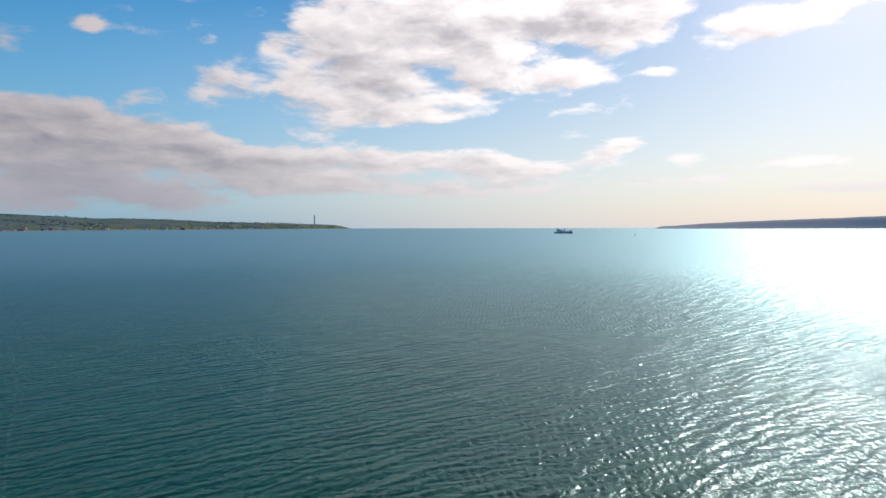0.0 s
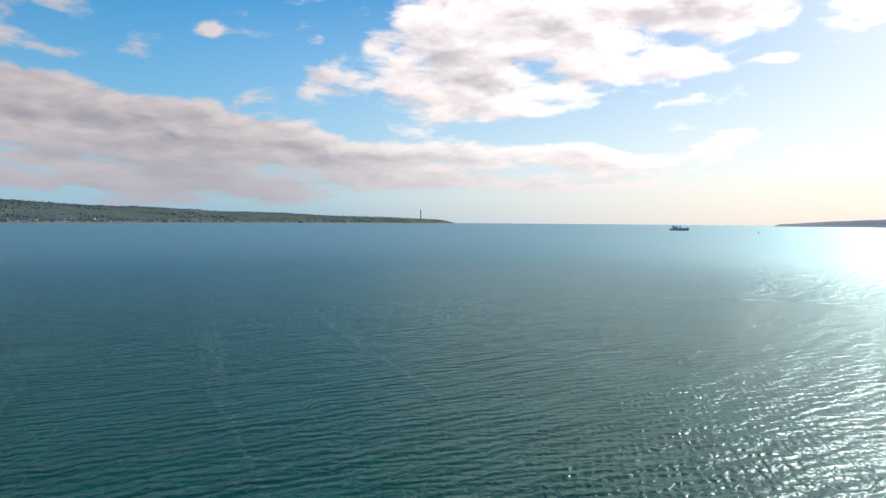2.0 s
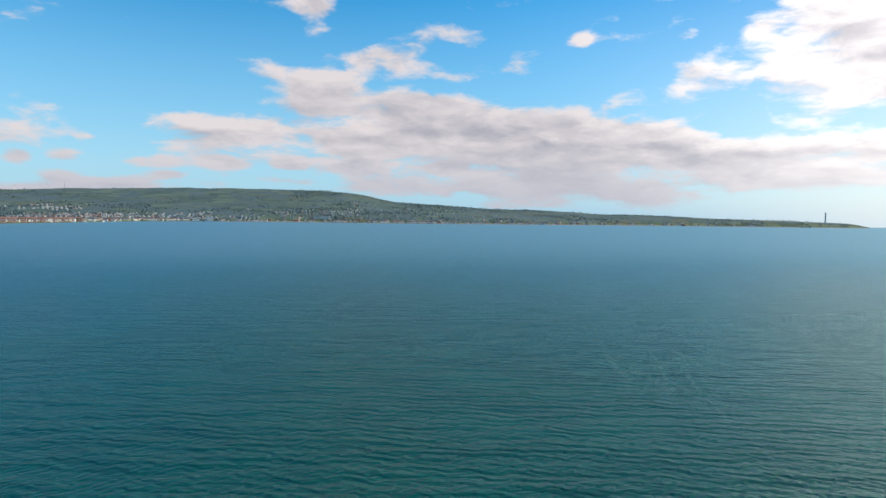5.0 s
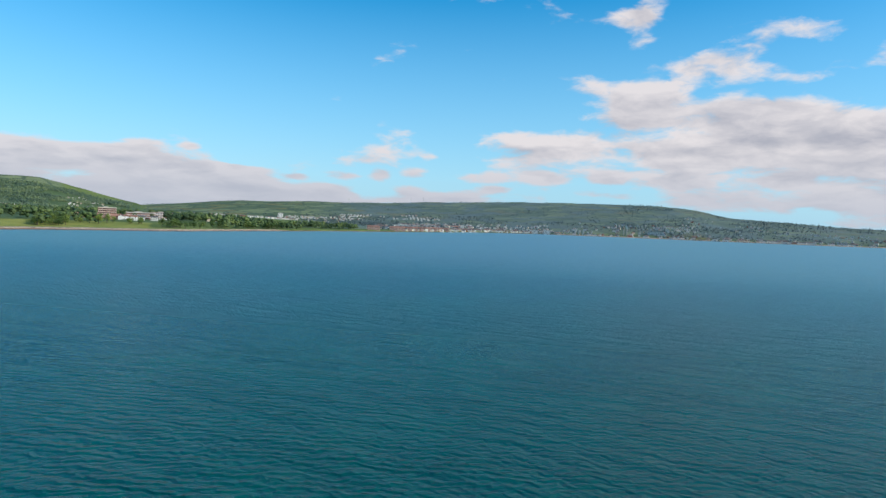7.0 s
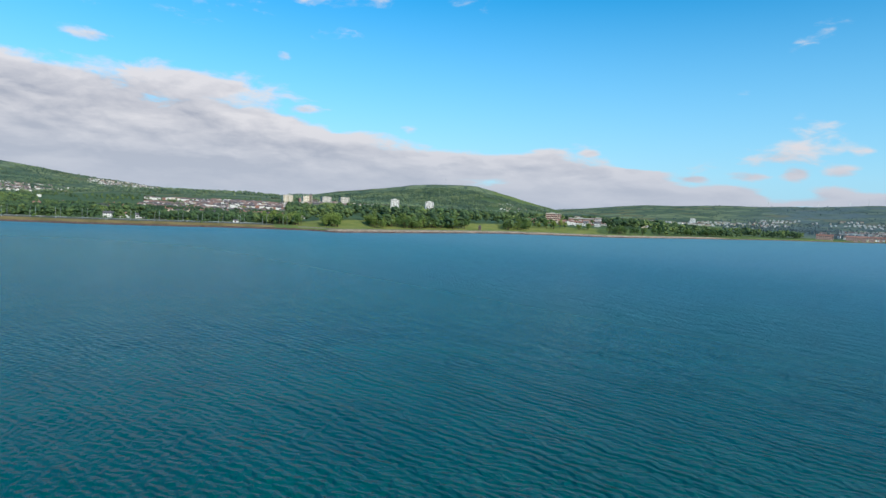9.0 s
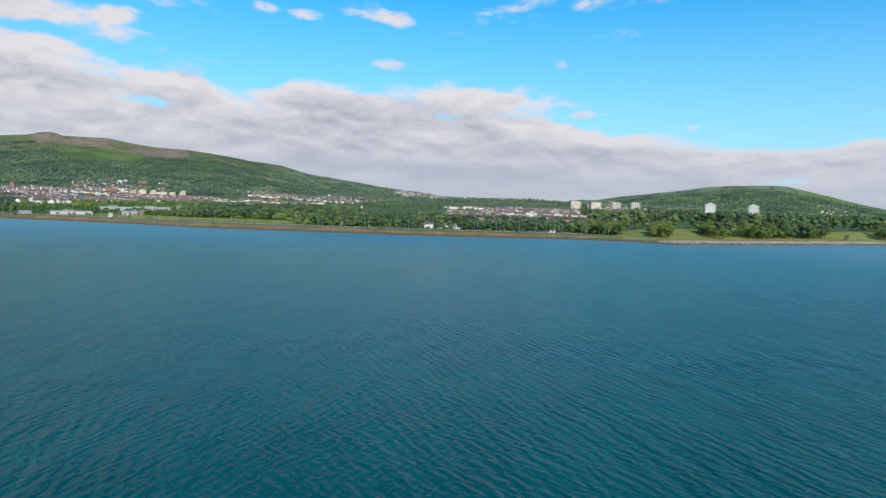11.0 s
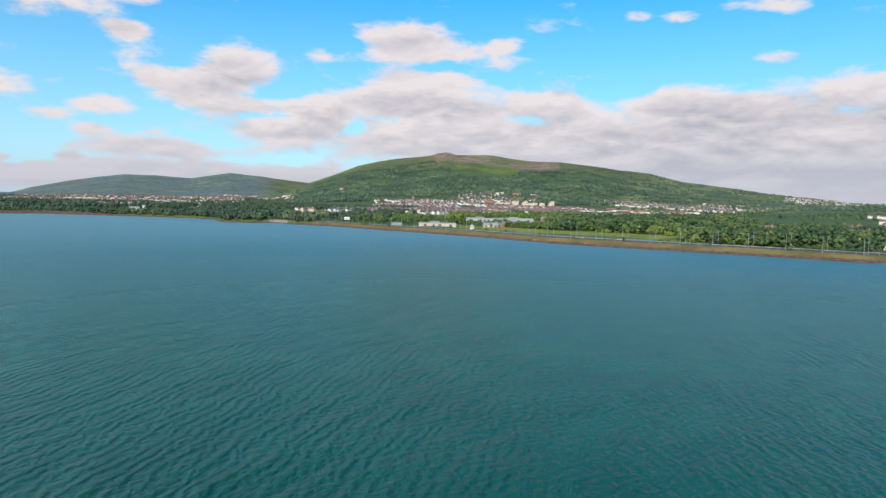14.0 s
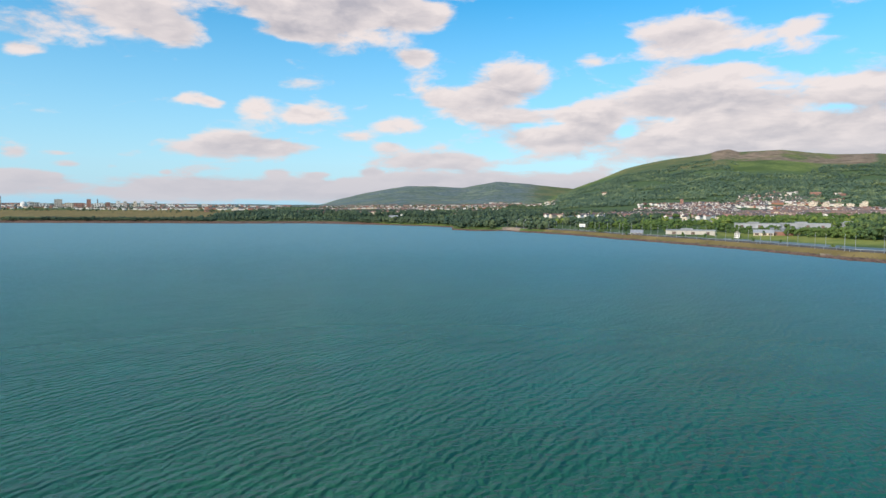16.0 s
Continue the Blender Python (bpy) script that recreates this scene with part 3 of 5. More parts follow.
def height(x, y):
    """The land's height over the sea."""
    az, r = polar(np.asarray(x, float), np.asarray(y, float))
    s = shore_at(az)
    inland = r - s
    beach = np.where(inland < 0, inland * 0.16, np.minimum(inland * 0.22, 3.2))
    bank = 0.010 * np.clip(inland - 20, 0, 1500)
    z = beach + bank
    park = smooth(az, -14, -9) * (1 - smooth(az, 17, 24))
    z = z + park * 7 * smooth(inland, 15, 140)
    tops = [hill(az, r, h) for h in (CAVE_HILL, FAR_HILLS, SADDLE, WOODED_HILL, PLATEAU, COAST_HILLS, LOW_TOWN)]
    up = np.maximum.reduce(tops) * smooth(inland, -5, 240)
    lumps = ripple(x, y, 420, 2, 4) * np.clip(up * 0.10, 0, 11) * (1 - smooth(r, 4100, 4500) * 0.7)
    z = np.maximum(z, np.where(inland > 0, up, -9))
    z = z + np.where(inland > 60, lumps, 0) * smooth(up, 8, 60)
    basin = smooth(az, -53.5, -52) * (1 - smooth(az, -40, -38.6)) * smooth(inland, 30, 36) * (1 - smooth(inland, 100, 112))
    z = z - basin * np.maximum(z - 1.2, 0)
    # the crag and the bare cliffs under the long ridge
    crag = smooth(az, -57.9, -57.2) * (1 - smooth(az, -56.5, -55.6))
    z = z + crag * 7 * smooth(r, 4180, 4290) * (1 - smooth(r, 4400, 4600))
    return z


def mesh_from(name, verts, faces, material_list, face_mats=None, smooth_faces=False):
    """A mesh from numpy arrays; faces are rows of three or four corners."""
    me = bpy.data.meshes.new(name)
    verts, faces = np.asarray(verts, np.float32), np.asarray(faces, np.int32)
    n = faces.shape[1]
    me.vertices.add(len(verts))
    me.vertices.foreach_set("co", verts.ravel())
    me.loops.add(faces.size)
    me.loops.foreach_set("vertex_index", faces.ravel())
    me.polygons.add(len(faces))
    me.polygons.foreach_set("loop_start", np.arange(0, faces.size, n, dtype=np.int32))
    me.polygons.foreach_set("use_smooth", np.full(len(faces), smooth_faces))
    for m in material_list:
        me.materials.append(m)
    if face_mats is not None:
        me.polygons.foreach_set("material_index", np.asarray(face_mats, np.int32))
    me.update(calc_edges=True)
    me.validate()
    return me


def sheet(name, u, v, fn, mat, attrs=None):
    """A grid over u and v, laid into space by fn(U, V) -> x, y, z."""
    U, V = np.meshgrid(u, v, indexing="ij")
    x, y, z = fn(U, V)
    idx = np.arange(U.size).reshape(U.shape)
    faces = np.stack([idx[:-1, :-1], idx[1:, :-1], idx[1:, 1:], idx[:-1, 1:]], -1).reshape(-1, 4)
    me = mesh_from(name, np.stack([x, y, z], -1).reshape(-1, 3), faces, [mat], None, True)
    for key, val in (attrs(U, V, x, y, z) if attrs else {}).items():
        a = me.attributes.new(key, "FLOAT", "POINT")
        a.data.foreach_set("value", np.asarray(val, np.float32).ravel())
    return new(name, me)


def part(name, bm, mat, parent, label="", at=None):
    """One mesh of its own under a thing or a part."""
    me = bpy.data.meshes.new(name)
    bm.to_mesh(me)
    bm.free()
    me.materials.append(mat)
    ob = new(name, me)
    ob.parent = parent
    if at is not None:
        ob.matrix_basis = at
    if label:
        ob["label"] = label
    return ob


def thing(name, label, category, group="", kind=""):
    return tagged(new(name), label, category, group, kind)


def box(bm, x0, x1, y0, y1, z0, z1, taper=0.0):
    lo = [bm.verts.new((x, y, z0)) for x, y in ((x0, y0), (x1, y0), (x1, y1), (x0, y1))]
    cx, cy = (x0 + x1) / 2, (y0 + y1) / 2
    hi = [bm.verts.new((x + (cx - x) * taper, y + (cy - y) * taper, z1)) for x, y in ((x0, y0), (x1, y0), (x1, y1), (x0, y1))]
    bm.faces.new(lo[::-1])
    bm.faces.new(hi)
    for i in range(4):
        bm.faces.new((lo[i], lo[(i + 1) % 4], hi[(i + 1) % 4], hi[i]))
    return bm


def boxes(*rows):
    bm = bmesh.new()
    for r in rows:
        box(bm, *r)
    return bm


def tube(rings, sides=8, cap=True, bm=None):
    """A round body through rings of (x, y, z, radius)."""
    bm = bm or bmesh.new()
    last = None
    for x, y, z, r in rings:
        ring = [bm.verts.new((x + r * math.cos(2 * math.pi * i / sides), y + r * math.sin(2 * math.pi * i / sides), z)) for i in range(sides)]
        if last:
            for i in range(sides):
                bm.faces.new((last[i], last[(i + 1) % sides], ring[(i + 1) % sides], ring[i]))
        elif cap:
            bm.faces.new(ring[::-1])
        last = ring
    if cap:
        bm.faces.new(last)
    return bm


def gable(w, d, h0, h1, over=0.4):
    """A pitched roof of real thickness over a plan w by d, ridge along x."""
    bm = bmesh.new()
    x, y = w / 2 + over, d / 2 + over
    pts = []
    for dz in (0.0, -0.35):
        pts.append([bm.verts.new(p) for p in ((-x, -y, h0 + dz), (x, -y, h0 + dz), (x, 0, h1 + dz), (-x, 0, h1 + dz), (x, y, h0 + dz), (-x, y, h0 + dz))])
    a, b = pts
    for q in ((0, 1, 2, 3), (3, 2, 4, 5)):
        bm.faces.new([a[i] for i in q])
        bm.faces.new([b[i] for i in q[::-1]])
    for q in ((0, 1), (1, 2), (2, 4), (4, 5), (5, 3), (3, 0)):
        bm.faces.new((a[q[1]], a[q[0]], b[q[0]], b[q[1]]))
    return bm


def prism_walls(w, d, h0, h1):
    """House walls with gable ends, ridge along x."""
    bm = bmesh.new()
    box(bm, -w / 2, w / 2, -d / 2, d / 2, -1.5, h0)
    for s in (-1, 1):
        t = [bm.verts.new(p) for p in ((s * (w / 2), -d / 2, h0), (s * (w / 2), d / 2, h0), (s * (w / 2), 0, h1 - 0.1))]
        t2 = [bm.verts.new(p) for p in ((s * (w / 2 - 0.3), -d / 2, h0), (s * (w / 2 - 0.3), d / 2, h0), (s * (w / 2 - 0.3), 0, h1 - 0.1))]
        bm.faces.new(t if s > 0 else t[::-1])
        bm.faces.new(t2[::-1] if s > 0 else t2)
    return bm


# ---- sea and ground ----
def steps(lo, hi, d, reach):
    """Even steps from lo to hi, widening out to the reach on both sides."""
    out = np.concatenate([[0.0], np.cumsum(np.geomspace(d, 900, 44))])
    out = out / out[-1]
    n = int((hi - lo) / d)
    even = np.linspace(lo, hi, n)
    return np.concatenate([(lo - out[1:] ** 1.0 * (reach + lo))[::-1], even, hi + out[1:] * (reach - hi)])


def sea_place(u, v):
    """u along the bearing of the flight, v across it; low waves where the drone passes."""
    c, s = math.cos(math.radians(43)), math.sin(math.radians(43))
    x, y = -s * u - c * v, c * u - s * v
    a, b = math.radians(-20), math.radians(-52)
    z = 0.0
    for bearing, length, amp, seed in ((a, 6.5, 0.032, 3), (b, 4.6, 0.020, 8), (a + 0.25, 11.0, 0.045, 5)):
        al, ac = x * math.sin(bearing) + y * math.cos(bearing), x * math.cos(bearing) - y * math.sin(bearing)
        z = z + amp * ripple(ac, al / 2.8, length * 0.55, seed, 2)
    near = (1 - smooth(np.abs(v), 45, 130)) * smooth(u, -470, -370) * (1 - smooth(u, 290, 390))
    return x, y, z * near


sea = sheet("water", steps(-470, 390, 1.25, 5400), steps(-130, 130, 1.25, 5400), sea_place, SEA)
tagged(sea, "wide blue-green sea lough with small wind waves", "water", kind="structure")


def zones(az, off, x, y, z):
    s = shore_at(az)
    r = np.hypot(x, y)
    inland = r - s
    n = ripple(x, y, 160, 21, 3)
    sandy = np.maximum.reduce([smooth(az, -11.5, -9.5) * (1 - smooth(az, 22, 27)) * (1 - smooth(inland, 8, 12)),
                               smooth(az, -67.0, -66.6) * (1 - smooth(az, -65.6, -65.0)) * (1 - smooth(inland, 14, 24)),
                               smooth(az, 44, 50) * (1 - smooth(inland, 25, 60))])
    wrack = (1 - smooth(inland, 4 + 9 * (1 - smooth(az, -80, -76)), 6.5 + 12 * (1 - smooth(az, -80, -76)))) * (1 - 0.4 * smooth(sandy, 0.3, 0.7))
    marsh = smooth(az, -67, -60) * (1 - smooth(az, -17, -13)) * smooth(inland, 4, 8) * (1 - smooth(inland, 22 - 10 * smooth(az, -40, -34), 32 - 16 * smooth(az, -40, -34))) * 0.95
    marsh = np.maximum(marsh, (1 - smooth(az, -93, -88)) * smooth(inland, 5, 20) * (1 - smooth(inland, 900, 1300)) * (0.80 + 0.4 * n))
    up = height(x, y)
    heath = smooth(up, 170, 250) * (0.66 + 0.35 * n) * smooth(az, -68, -64) * (1 - smooth(az, -40, -34)) * (1 - 0.75 * smooth(az, -57, -55.5) * (1 - smooth(az, -52, -49)) * (1 - smooth(r, 3980, 4080)))
    heath = np.maximum(heath, smooth(r, 3700, 4000) * (1 - smooth(az, -70, -66)) * smooth(up, 80, 120) * (0.72 + 0.3 * n))
    cliff = smooth(az, -58.2, -57.4) * (1 - smooth(az, -47.5, -46)) * smooth(r, 3800, 3980) * (1 - smooth(r, 4290, 4345)) * (0.72 + 0.75 * n)
    crag = smooth(az, -58.0, -57.4) * (1 - smooth(az, -56.0, -55.4)) * smooth(r, 4120, 4180) * (1 - smooth(r, 4330, 4360))
    field = smooth(r, 2300, 2700) * smooth(az, 9, 12) + smooth(up, 45, 70) * smooth(az, -40, -34) * (1 - smooth(az, -16, -12))
    field = np.maximum(field, smooth(az, -44, -40) * (1 - smooth(az, -16, -12)) * smooth(r, 1900, 2200))
    field = np.maximum(field, smooth(r, 3200, 3600) * (1 - smooth(az, -72, -68)))
    field = np.maximum(field, smooth(r, 3600, 3680) * smooth(az, -15, -11) * (1 - smooth(az, 3, 6)))
    wood = np.maximum.reduce([smooth(az, -71, -68) * (1 - smooth(az, -44, -39)) * smooth(r, 1500, 2000) * (1 - smooth(r, 3950, 4250)) * (1 - smooth(az, -57.0, -55.5) * (1 - smooth(az, -50.5, -48.5)) * smooth(r, 3400, 3550)),
                              smooth(az, -15, -12) * (1 - smooth(az, 9, 12)) * smooth(r, 2200, 2400) * (1 - smooth(r, 3560, 3680)),
                              smooth(az, -36, -33) * (1 - smooth(az, 18, 24)) * smooth(inland, 70, 130) * (1 - smooth(r, 1900, 2300)) * 0.9,
                              (1 - smooth(az, -56, -52)) * smooth(az, -92, -88) * smooth(inland, 25, 50) * (1 - smooth(r, 3000, 3500))])
    return {"wood": wood, "sand": sandy, "wrack": wrack, "marsh": marsh, "heath": heath, "cliff": np.maximum(cliff, crag), "field": np.clip(field, 0, 1),
            "verge": np.maximum(smooth(az, -56, -54) * (1 - smooth(az, -39, -37.5)) * smooth(inland, 98, 106) * (1 - smooth(inland, 122, 140)),
                                smooth(az, -14, -13) * (1 - smooth(az, 13, 15)) * smooth(inland, 13, 18) * (1 - smooth(inland, 95, 115))),
            # distant slopes take the painted blue and pale haze by place
            "hazed_slope": np.maximum(smooth(az, 14, 40) * smooth(inland, 60, 200), (1 - smooth(az, -74, -69)) * smooth(r, 2600, 3200) * 0.8), "haze_pale": 0.28 * (1 - smooth(az, -72, -69)) * smooth(r, 2900, 3400)}


def land_place(az, off):
    s = shore_at(az)
    span = np.maximum(4960 - s, 30)
    near = np.minimum(off, 200)
    r = np.where(off <= 200, s + near * np.minimum(span / 400, 1), s + 200 * np.minimum(span / 400, 1) + (off - 200) / 4800 * (span - 200 * np.minimum(span / 400, 1)))
    a = np.radians(az)
    x, y = r * np.sin(a), r * np.cos(a)
    return x, y, height(x, y)


offs = np.concatenate([[-30, -12, -4, 0, 2, 4, 7, 10, 14, 19, 25, 32, 40, 50, 65, 85, 110, 150, 200], 200 + 4800 * np.linspace(0, 1, 111)[1:]])
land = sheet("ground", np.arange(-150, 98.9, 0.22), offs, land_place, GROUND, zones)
tagged(land, "green coast rising to fields, woods and bare hilltops", "ground", kind="structure")


def far_coast(az, off):
    a = np.radians(az)
    r = 4560 + off
    e = np.interp(az, [124.3, 124.9, 127.6, 131, 135.8, 140, 150, 165, 175], [-0.32, -0.10, 0.10, 0.28, 0.46, 0.62, 0.9, 0.6, -0.3]) + ripple(az, az * 0, 1.4, 31, 3) * 0.03
    z = np.clip(22 + 4760 * np.tan(np.radians(e)), -2, None) * smooth(off, -20, 200) * (1 - 0.4 * smooth(off, 220, 400))
    return r * np.sin(a), r * np.cos(a), z - 1.5 * (off < 0)


# the whole headland wears the pale haze colour
coast = sheet("far_coast", np.arange(124.3, 175, 0.2), np.array([-30, 0, 10, 30, 60, 100, 140, 180, 220, 300, 390]), far_coast, GROUND, lambda az, off, x, y, z: {"haze_pale": smooth(off, 0, 12)})
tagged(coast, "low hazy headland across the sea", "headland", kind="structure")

# ---- woods and hedgerow trees ----
rng = np.random.default_rng(7)
OCTA = np.array([(1, 0, 0), (-1, 0, 0), (0, 1, 0), (0, -1, 0), (0, 0, 1), (0, 0, -1)], float)
OCTA_F = np.array([(0, 2, 4), (2, 1, 4), (1, 3, 4), (3, 0, 4), (2, 0, 5), (1, 2, 5), (3, 1, 5), (0, 3, 5)])


def merged(name, mat, template, faces, places, sizes, turns, jitter=0.0, rounded=False):
    """Many small bodies in one mesh: places (n, 3), sizes (n, 3), turns about z."""
    n, k = len(places), len(template)
    t = np.repeat(template[None], n, 0)
    if jitter:
        t = t * (1 + rng.uniform(-jitter, jitter, (n, k, 1)))
    t = t * np.asarray(sizes)[:, None, :]
    c, s = np.cos(turns)[:, None], np.sin(turns)[:, None]
    v = np.stack([t[..., 0] * c - t[..., 1] * s, t[..., 0] * s + t[..., 1] * c, t[..., 2]], -1) + np.asarray(places)[:, None, :]
    f = (np.asarray(faces)[None] + (np.arange(n) * k)[:, None, None]).reshape(-1, len(faces[0]))
    return mesh_from(name, v.reshape(-1, 3), f, [mat], None, rounded)


def scatter(n, az0, az1, r0, r1, patch=0.0, size=120, seed=3):
    """Places over a stretch of the plan, even by area, thinned into patches."""
    m = int(n * (1.0 if not patch else 2.2))
    az = rng.uniform(az0, az1, m)
    r = np.sqrt(rng.uniform(r0**2, r1**2, m))
    x, y = r * np.sin(np.radians(az)), r * np.cos(np.radians(az))
    if patch:
        keep = ripple(x, y, size, seed, 3) > patch - 0.5
        x, y = x[keep], y[keep]
    return x[:n], y[:n]


def clear_of(x, y):
    """Where trees may stand: off the shore, lawns, roads, water and rows of houses."""
    az, r = polar(x, y)
    inland = r - shore_at(az)
    ok = inland > 28
    for a0, a1, i0, i1 in OPEN_GROUND:
        ok &= ~((az > a0) & (az < a1) & (inland > i0) & (inland < i1))
    for bx, by, w in BUILT:
        ok &= (x - bx) ** 2 + (y - by) ** 2 > w * w
    return ok


# lawns, road verges, the lagoon: azimuths, metres inland
OPEN_GROUND = [(-13.2, -10.8, 0, 95), (-9.6, -6.9, 0, 80), (2.2, 5.9, 0, 105), (7.2, 13.6, 0, 66), (-54, -38.5, 0, 128), (-62, -52, 0, 66), (-36, -14, 0, 36), (-140, -92.5, 0, 800)]
# the larger buildings: place and clear radius
BUILT = [(184, 1004, 30), (236, 1040, 34), (205, 915, 26), (-279, 535, 17), (-250, 1182, 12), (-605, 430, 34), (-690, 530, 50), (-660, 580, 50), (-590, 464, 14),
         (-81, 1041, 20), (-24, 1066, 20), (-276, 522, 9), (-264, 532, 8), (190, 970, 26), (220, 975, 28), (160, 960, 20), (-1275, 264, 26)]
# houses among the trees behind the coastal road: place, turn
FRONT_HOUSES = [(-240, 690, 24), (-222, 702, 30), (-199, 706, 18), (-184, 716, 22), (-163, 722, 12), (-292, 668, 30), (-352, 655, 34), (-341, 668, 120), (-268, 640, 28)]
BUILT += [(hx, hy, 17) for hx, hy, _ in FRONT_HOUSES]


def wood(name, label, x, y, tall, clumps, mat=None, squat=1.0):
    """Broad-leaved trees too many to count: crowns of uneven clumps."""
    n = len(x)
    z = np.maximum(height(x, y), 0)
    h = tall * rng.uniform(0.55, 1.3, n)
    px, py, pz, sz = [], [], [], []
    for k in range(clumps):
        a, q = rng.uniform(0, 2 * np.pi, n), rng.uniform(0.1, 1, n) ** 0.6
        lift = rng.uniform(0.30, 0.92, n)
        spread = 0.36 * squat * h * np.sin(np.pi * np.clip(lift * 0.85, 0, 1)) * q
        px.append(x + spread * np.cos(a))
        py.append(y + spread * np.sin(a))
        pz.append(z + h * lift)
        sz.append(h * rng.uniform(0.13, 0.26, n) * (1.9 if clumps < 4 else 1.0 if clumps > 8 else 1.25))
    px, py, pz, sz = (np.concatenate(v) for v in (px, py, pz, sz))
    sizes = np.stack([sz * rng.uniform(0.8, 1.3, len(sz)), sz * rng.uniform(0.8, 1.3, len(sz)), sz * rng.uniform(0.6, 1.0, len(sz))], -1)
    me = merged(name, mat or HAZED_WOOD_LEAF, OCTA, OCTA_F, np.stack([px, py, pz], -1), sizes, rng.uniform(0, 6.3, len(px)), 0.3, True)
    return tagged(new(name, me), label, "trees", kind="stuff")


def pick(x, y):
    k = clear_of(x, y)
    return x[k], y[k]


wood("shore_wood", "dense dark broad-leaved wood behind the shore park", *pick(*scatter(2600, -14, 30, 600, 1500, 0.42, 90)), 11.0, 10, BELT_LEAF)
wood("shore_wood", "dense dark trees behind the coastal road", *pick(*scatter(2300, -37, -13, 555, 860, 0.34, 60)), 6.8, 10, BELT_LEAF)
wood("town_trees", "trees between the sheds and houses of the coastal plain", *pick(*scatter(3600, -64, -33, 640, 1500, 0.46, 60)), 5.6, 8, LEAF)
# cloud shadow here is carried by the darker leaf colour
wood("shaded_wood", "trees along the far side of the bay, darkened for cloud shadow", *pick(*scatter(4200, -92, -58, 850, 1900, 0.38, 130)), 7.2, 8, DARK_SHADED_LEAF)
wood("bay_trees", "shade-darkened trees among the houses round the head of the bay", *pick(*scatter(1700, -92, -68, 1500, 3200, 0.52, 150)), 7.0, 4, DARK_SHADED_LEAF)
wood("plain_trees", "garden trees and dark hedges over the coastal plain", *pick(*scatter(2600, -47, -33, 590, 1350, 0.34, 55)), 7.5, 9, BELT_LEAF)
wood("spit_trees", "low dark trees on a small wooded spit", *pick(*scatter(190, -71.2, -67.4, 862, 930)), 6.0, 10, DARK_SHADED_LEAF)
wood("suburb_trees", "garden trees among the suburban houses", *pick(*scatter(1500, -40, 10, 900, 2400, 0.72, 110)), 6.5, 6, BELT_LEAF)
x, y = scatter(34000, -69.5, -31, 2120, 4200)
az, r = polar(x, y)
edge = 3980 + 130 * ripple(x, y, 260, 77, 3) - 130 * smooth(az, -58.5, -56) * (1 - smooth(az, -48, -45)) - 520 * smooth(az, -56.4, -54.6) * (1 - smooth(az, -51.5, -49.5)) - 500 * smooth(az, -40, -33)
low = 2260 + 120 * ripple(x, y, 200, 78, 2) + 320 * smooth(az, -47, -38)
k = (r < edge) & (r > low) & ((az < -42) | (ripple(x, y, 130, 79, 3) > 0.05)) & (ripple(x, y, 170, 91, 3) < 0.30)
hillside = (x[k], y[k])
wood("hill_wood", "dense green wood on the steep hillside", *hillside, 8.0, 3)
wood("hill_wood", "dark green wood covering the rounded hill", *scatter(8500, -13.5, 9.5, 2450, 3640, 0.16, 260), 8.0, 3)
wood("hedgerow_trees", "hedges and scattered trees between hill fields", *scatter(2600, 9, 66, 2500, 4450, 0.66, 110), 4.8, 3, HAZED_LEAF)
wood("hedgerow_trees", "hedges and trees on the low saddle of the hills", *scatter(3800, -44, -12, 2100, 4300, 0.50, 110), 8.0, 3)
wood("coast_trees", "trees along the far built-up coast", *pick(*scatter(3400, 24, 68, 1500, 3300, 0.52, 150)), 7.0, 5, HAZED_LEAF)
wood("coast_wood", "trees on the far coastal slopes, tinted blue-green for haze", *pick(*scatter(3200, 52, 97, 3000, 4750, 0.55, 240)), 6.0, 3, HAZED_LEAF)
wood("lowland_trees", "distant trees over the flat land by the city", *scatter(1500, -118, -86, 1700, 3600, 0.55, 160), 6.0, 4, DARK_SHADED_LEAF)
x, y = scatter(4600, -118, -76, 1040, 1340)
k = np.hypot(x, y) - shore_at(polar(x, y)[0])
k = (k > 10) & (k < 26 + 34 * (polar(x, y)[0] > -93))
edge_az, edge_off = rng.uniform(-104.5, -90, 1100), rng.uniform(12, 30, 1100)
edge_r = shore_at(edge_az) + edge_off
wood("shore_bushes", "low dark thicket above the flat shore", edge_r * np.sin(np.radians(edge_az)), edge_r * np.cos(np.radians(edge_az)), 4.2, 6, DARK_SHADED_LEAF)
wood("shore_bushes", "dark line of bushes above the flat shore", x[k], y[k], 5.0, 6, DARK_SHADED_LEAF)
x, y = scatter(5200, -80, -63, 830, 1120)
az, r = polar(x, y)
k = r - shore_at(az)
k = (k > 7) & (k < 34) & ~((az > -67.2) & (az < -65.0) & (k < 22))
wood("bay_shore_trees", "dark trees down to the water at the head of the bay", x[k], y[k], 6.0, 7, DARK_SHADED_LEAF)
x, y = scatter(6500, -64, -14, 540, 860)
az, r = polar(x, y)
k = r - shore_at(az)
k = ((k > 12) & (k < 32) & (ripple(x, y, 14, 40, 2) > 0.3)) | ((k > 112) & (k < 165) & (ripple(x, y, 22, 41, 2) > 0.0)) | ((k > 29) & (k < 36) & (ripple(x, y, 12, 43, 2) > 0.05))
wood("roadside_bushes", "rough bushes along the coastal road verge", x[k], y[k], 2.6, 5, LEAF)


x, y = scatter(4600, -64, -33, 600, 960)
az, r = polar(x, y)
k = r - shore_at(az)
k = (k > 118) & (k < 215) & (ripple(x, y, 34, 45, 3) > -0.22 + 0.40 * (az < -54)) & clear_of(x, y)
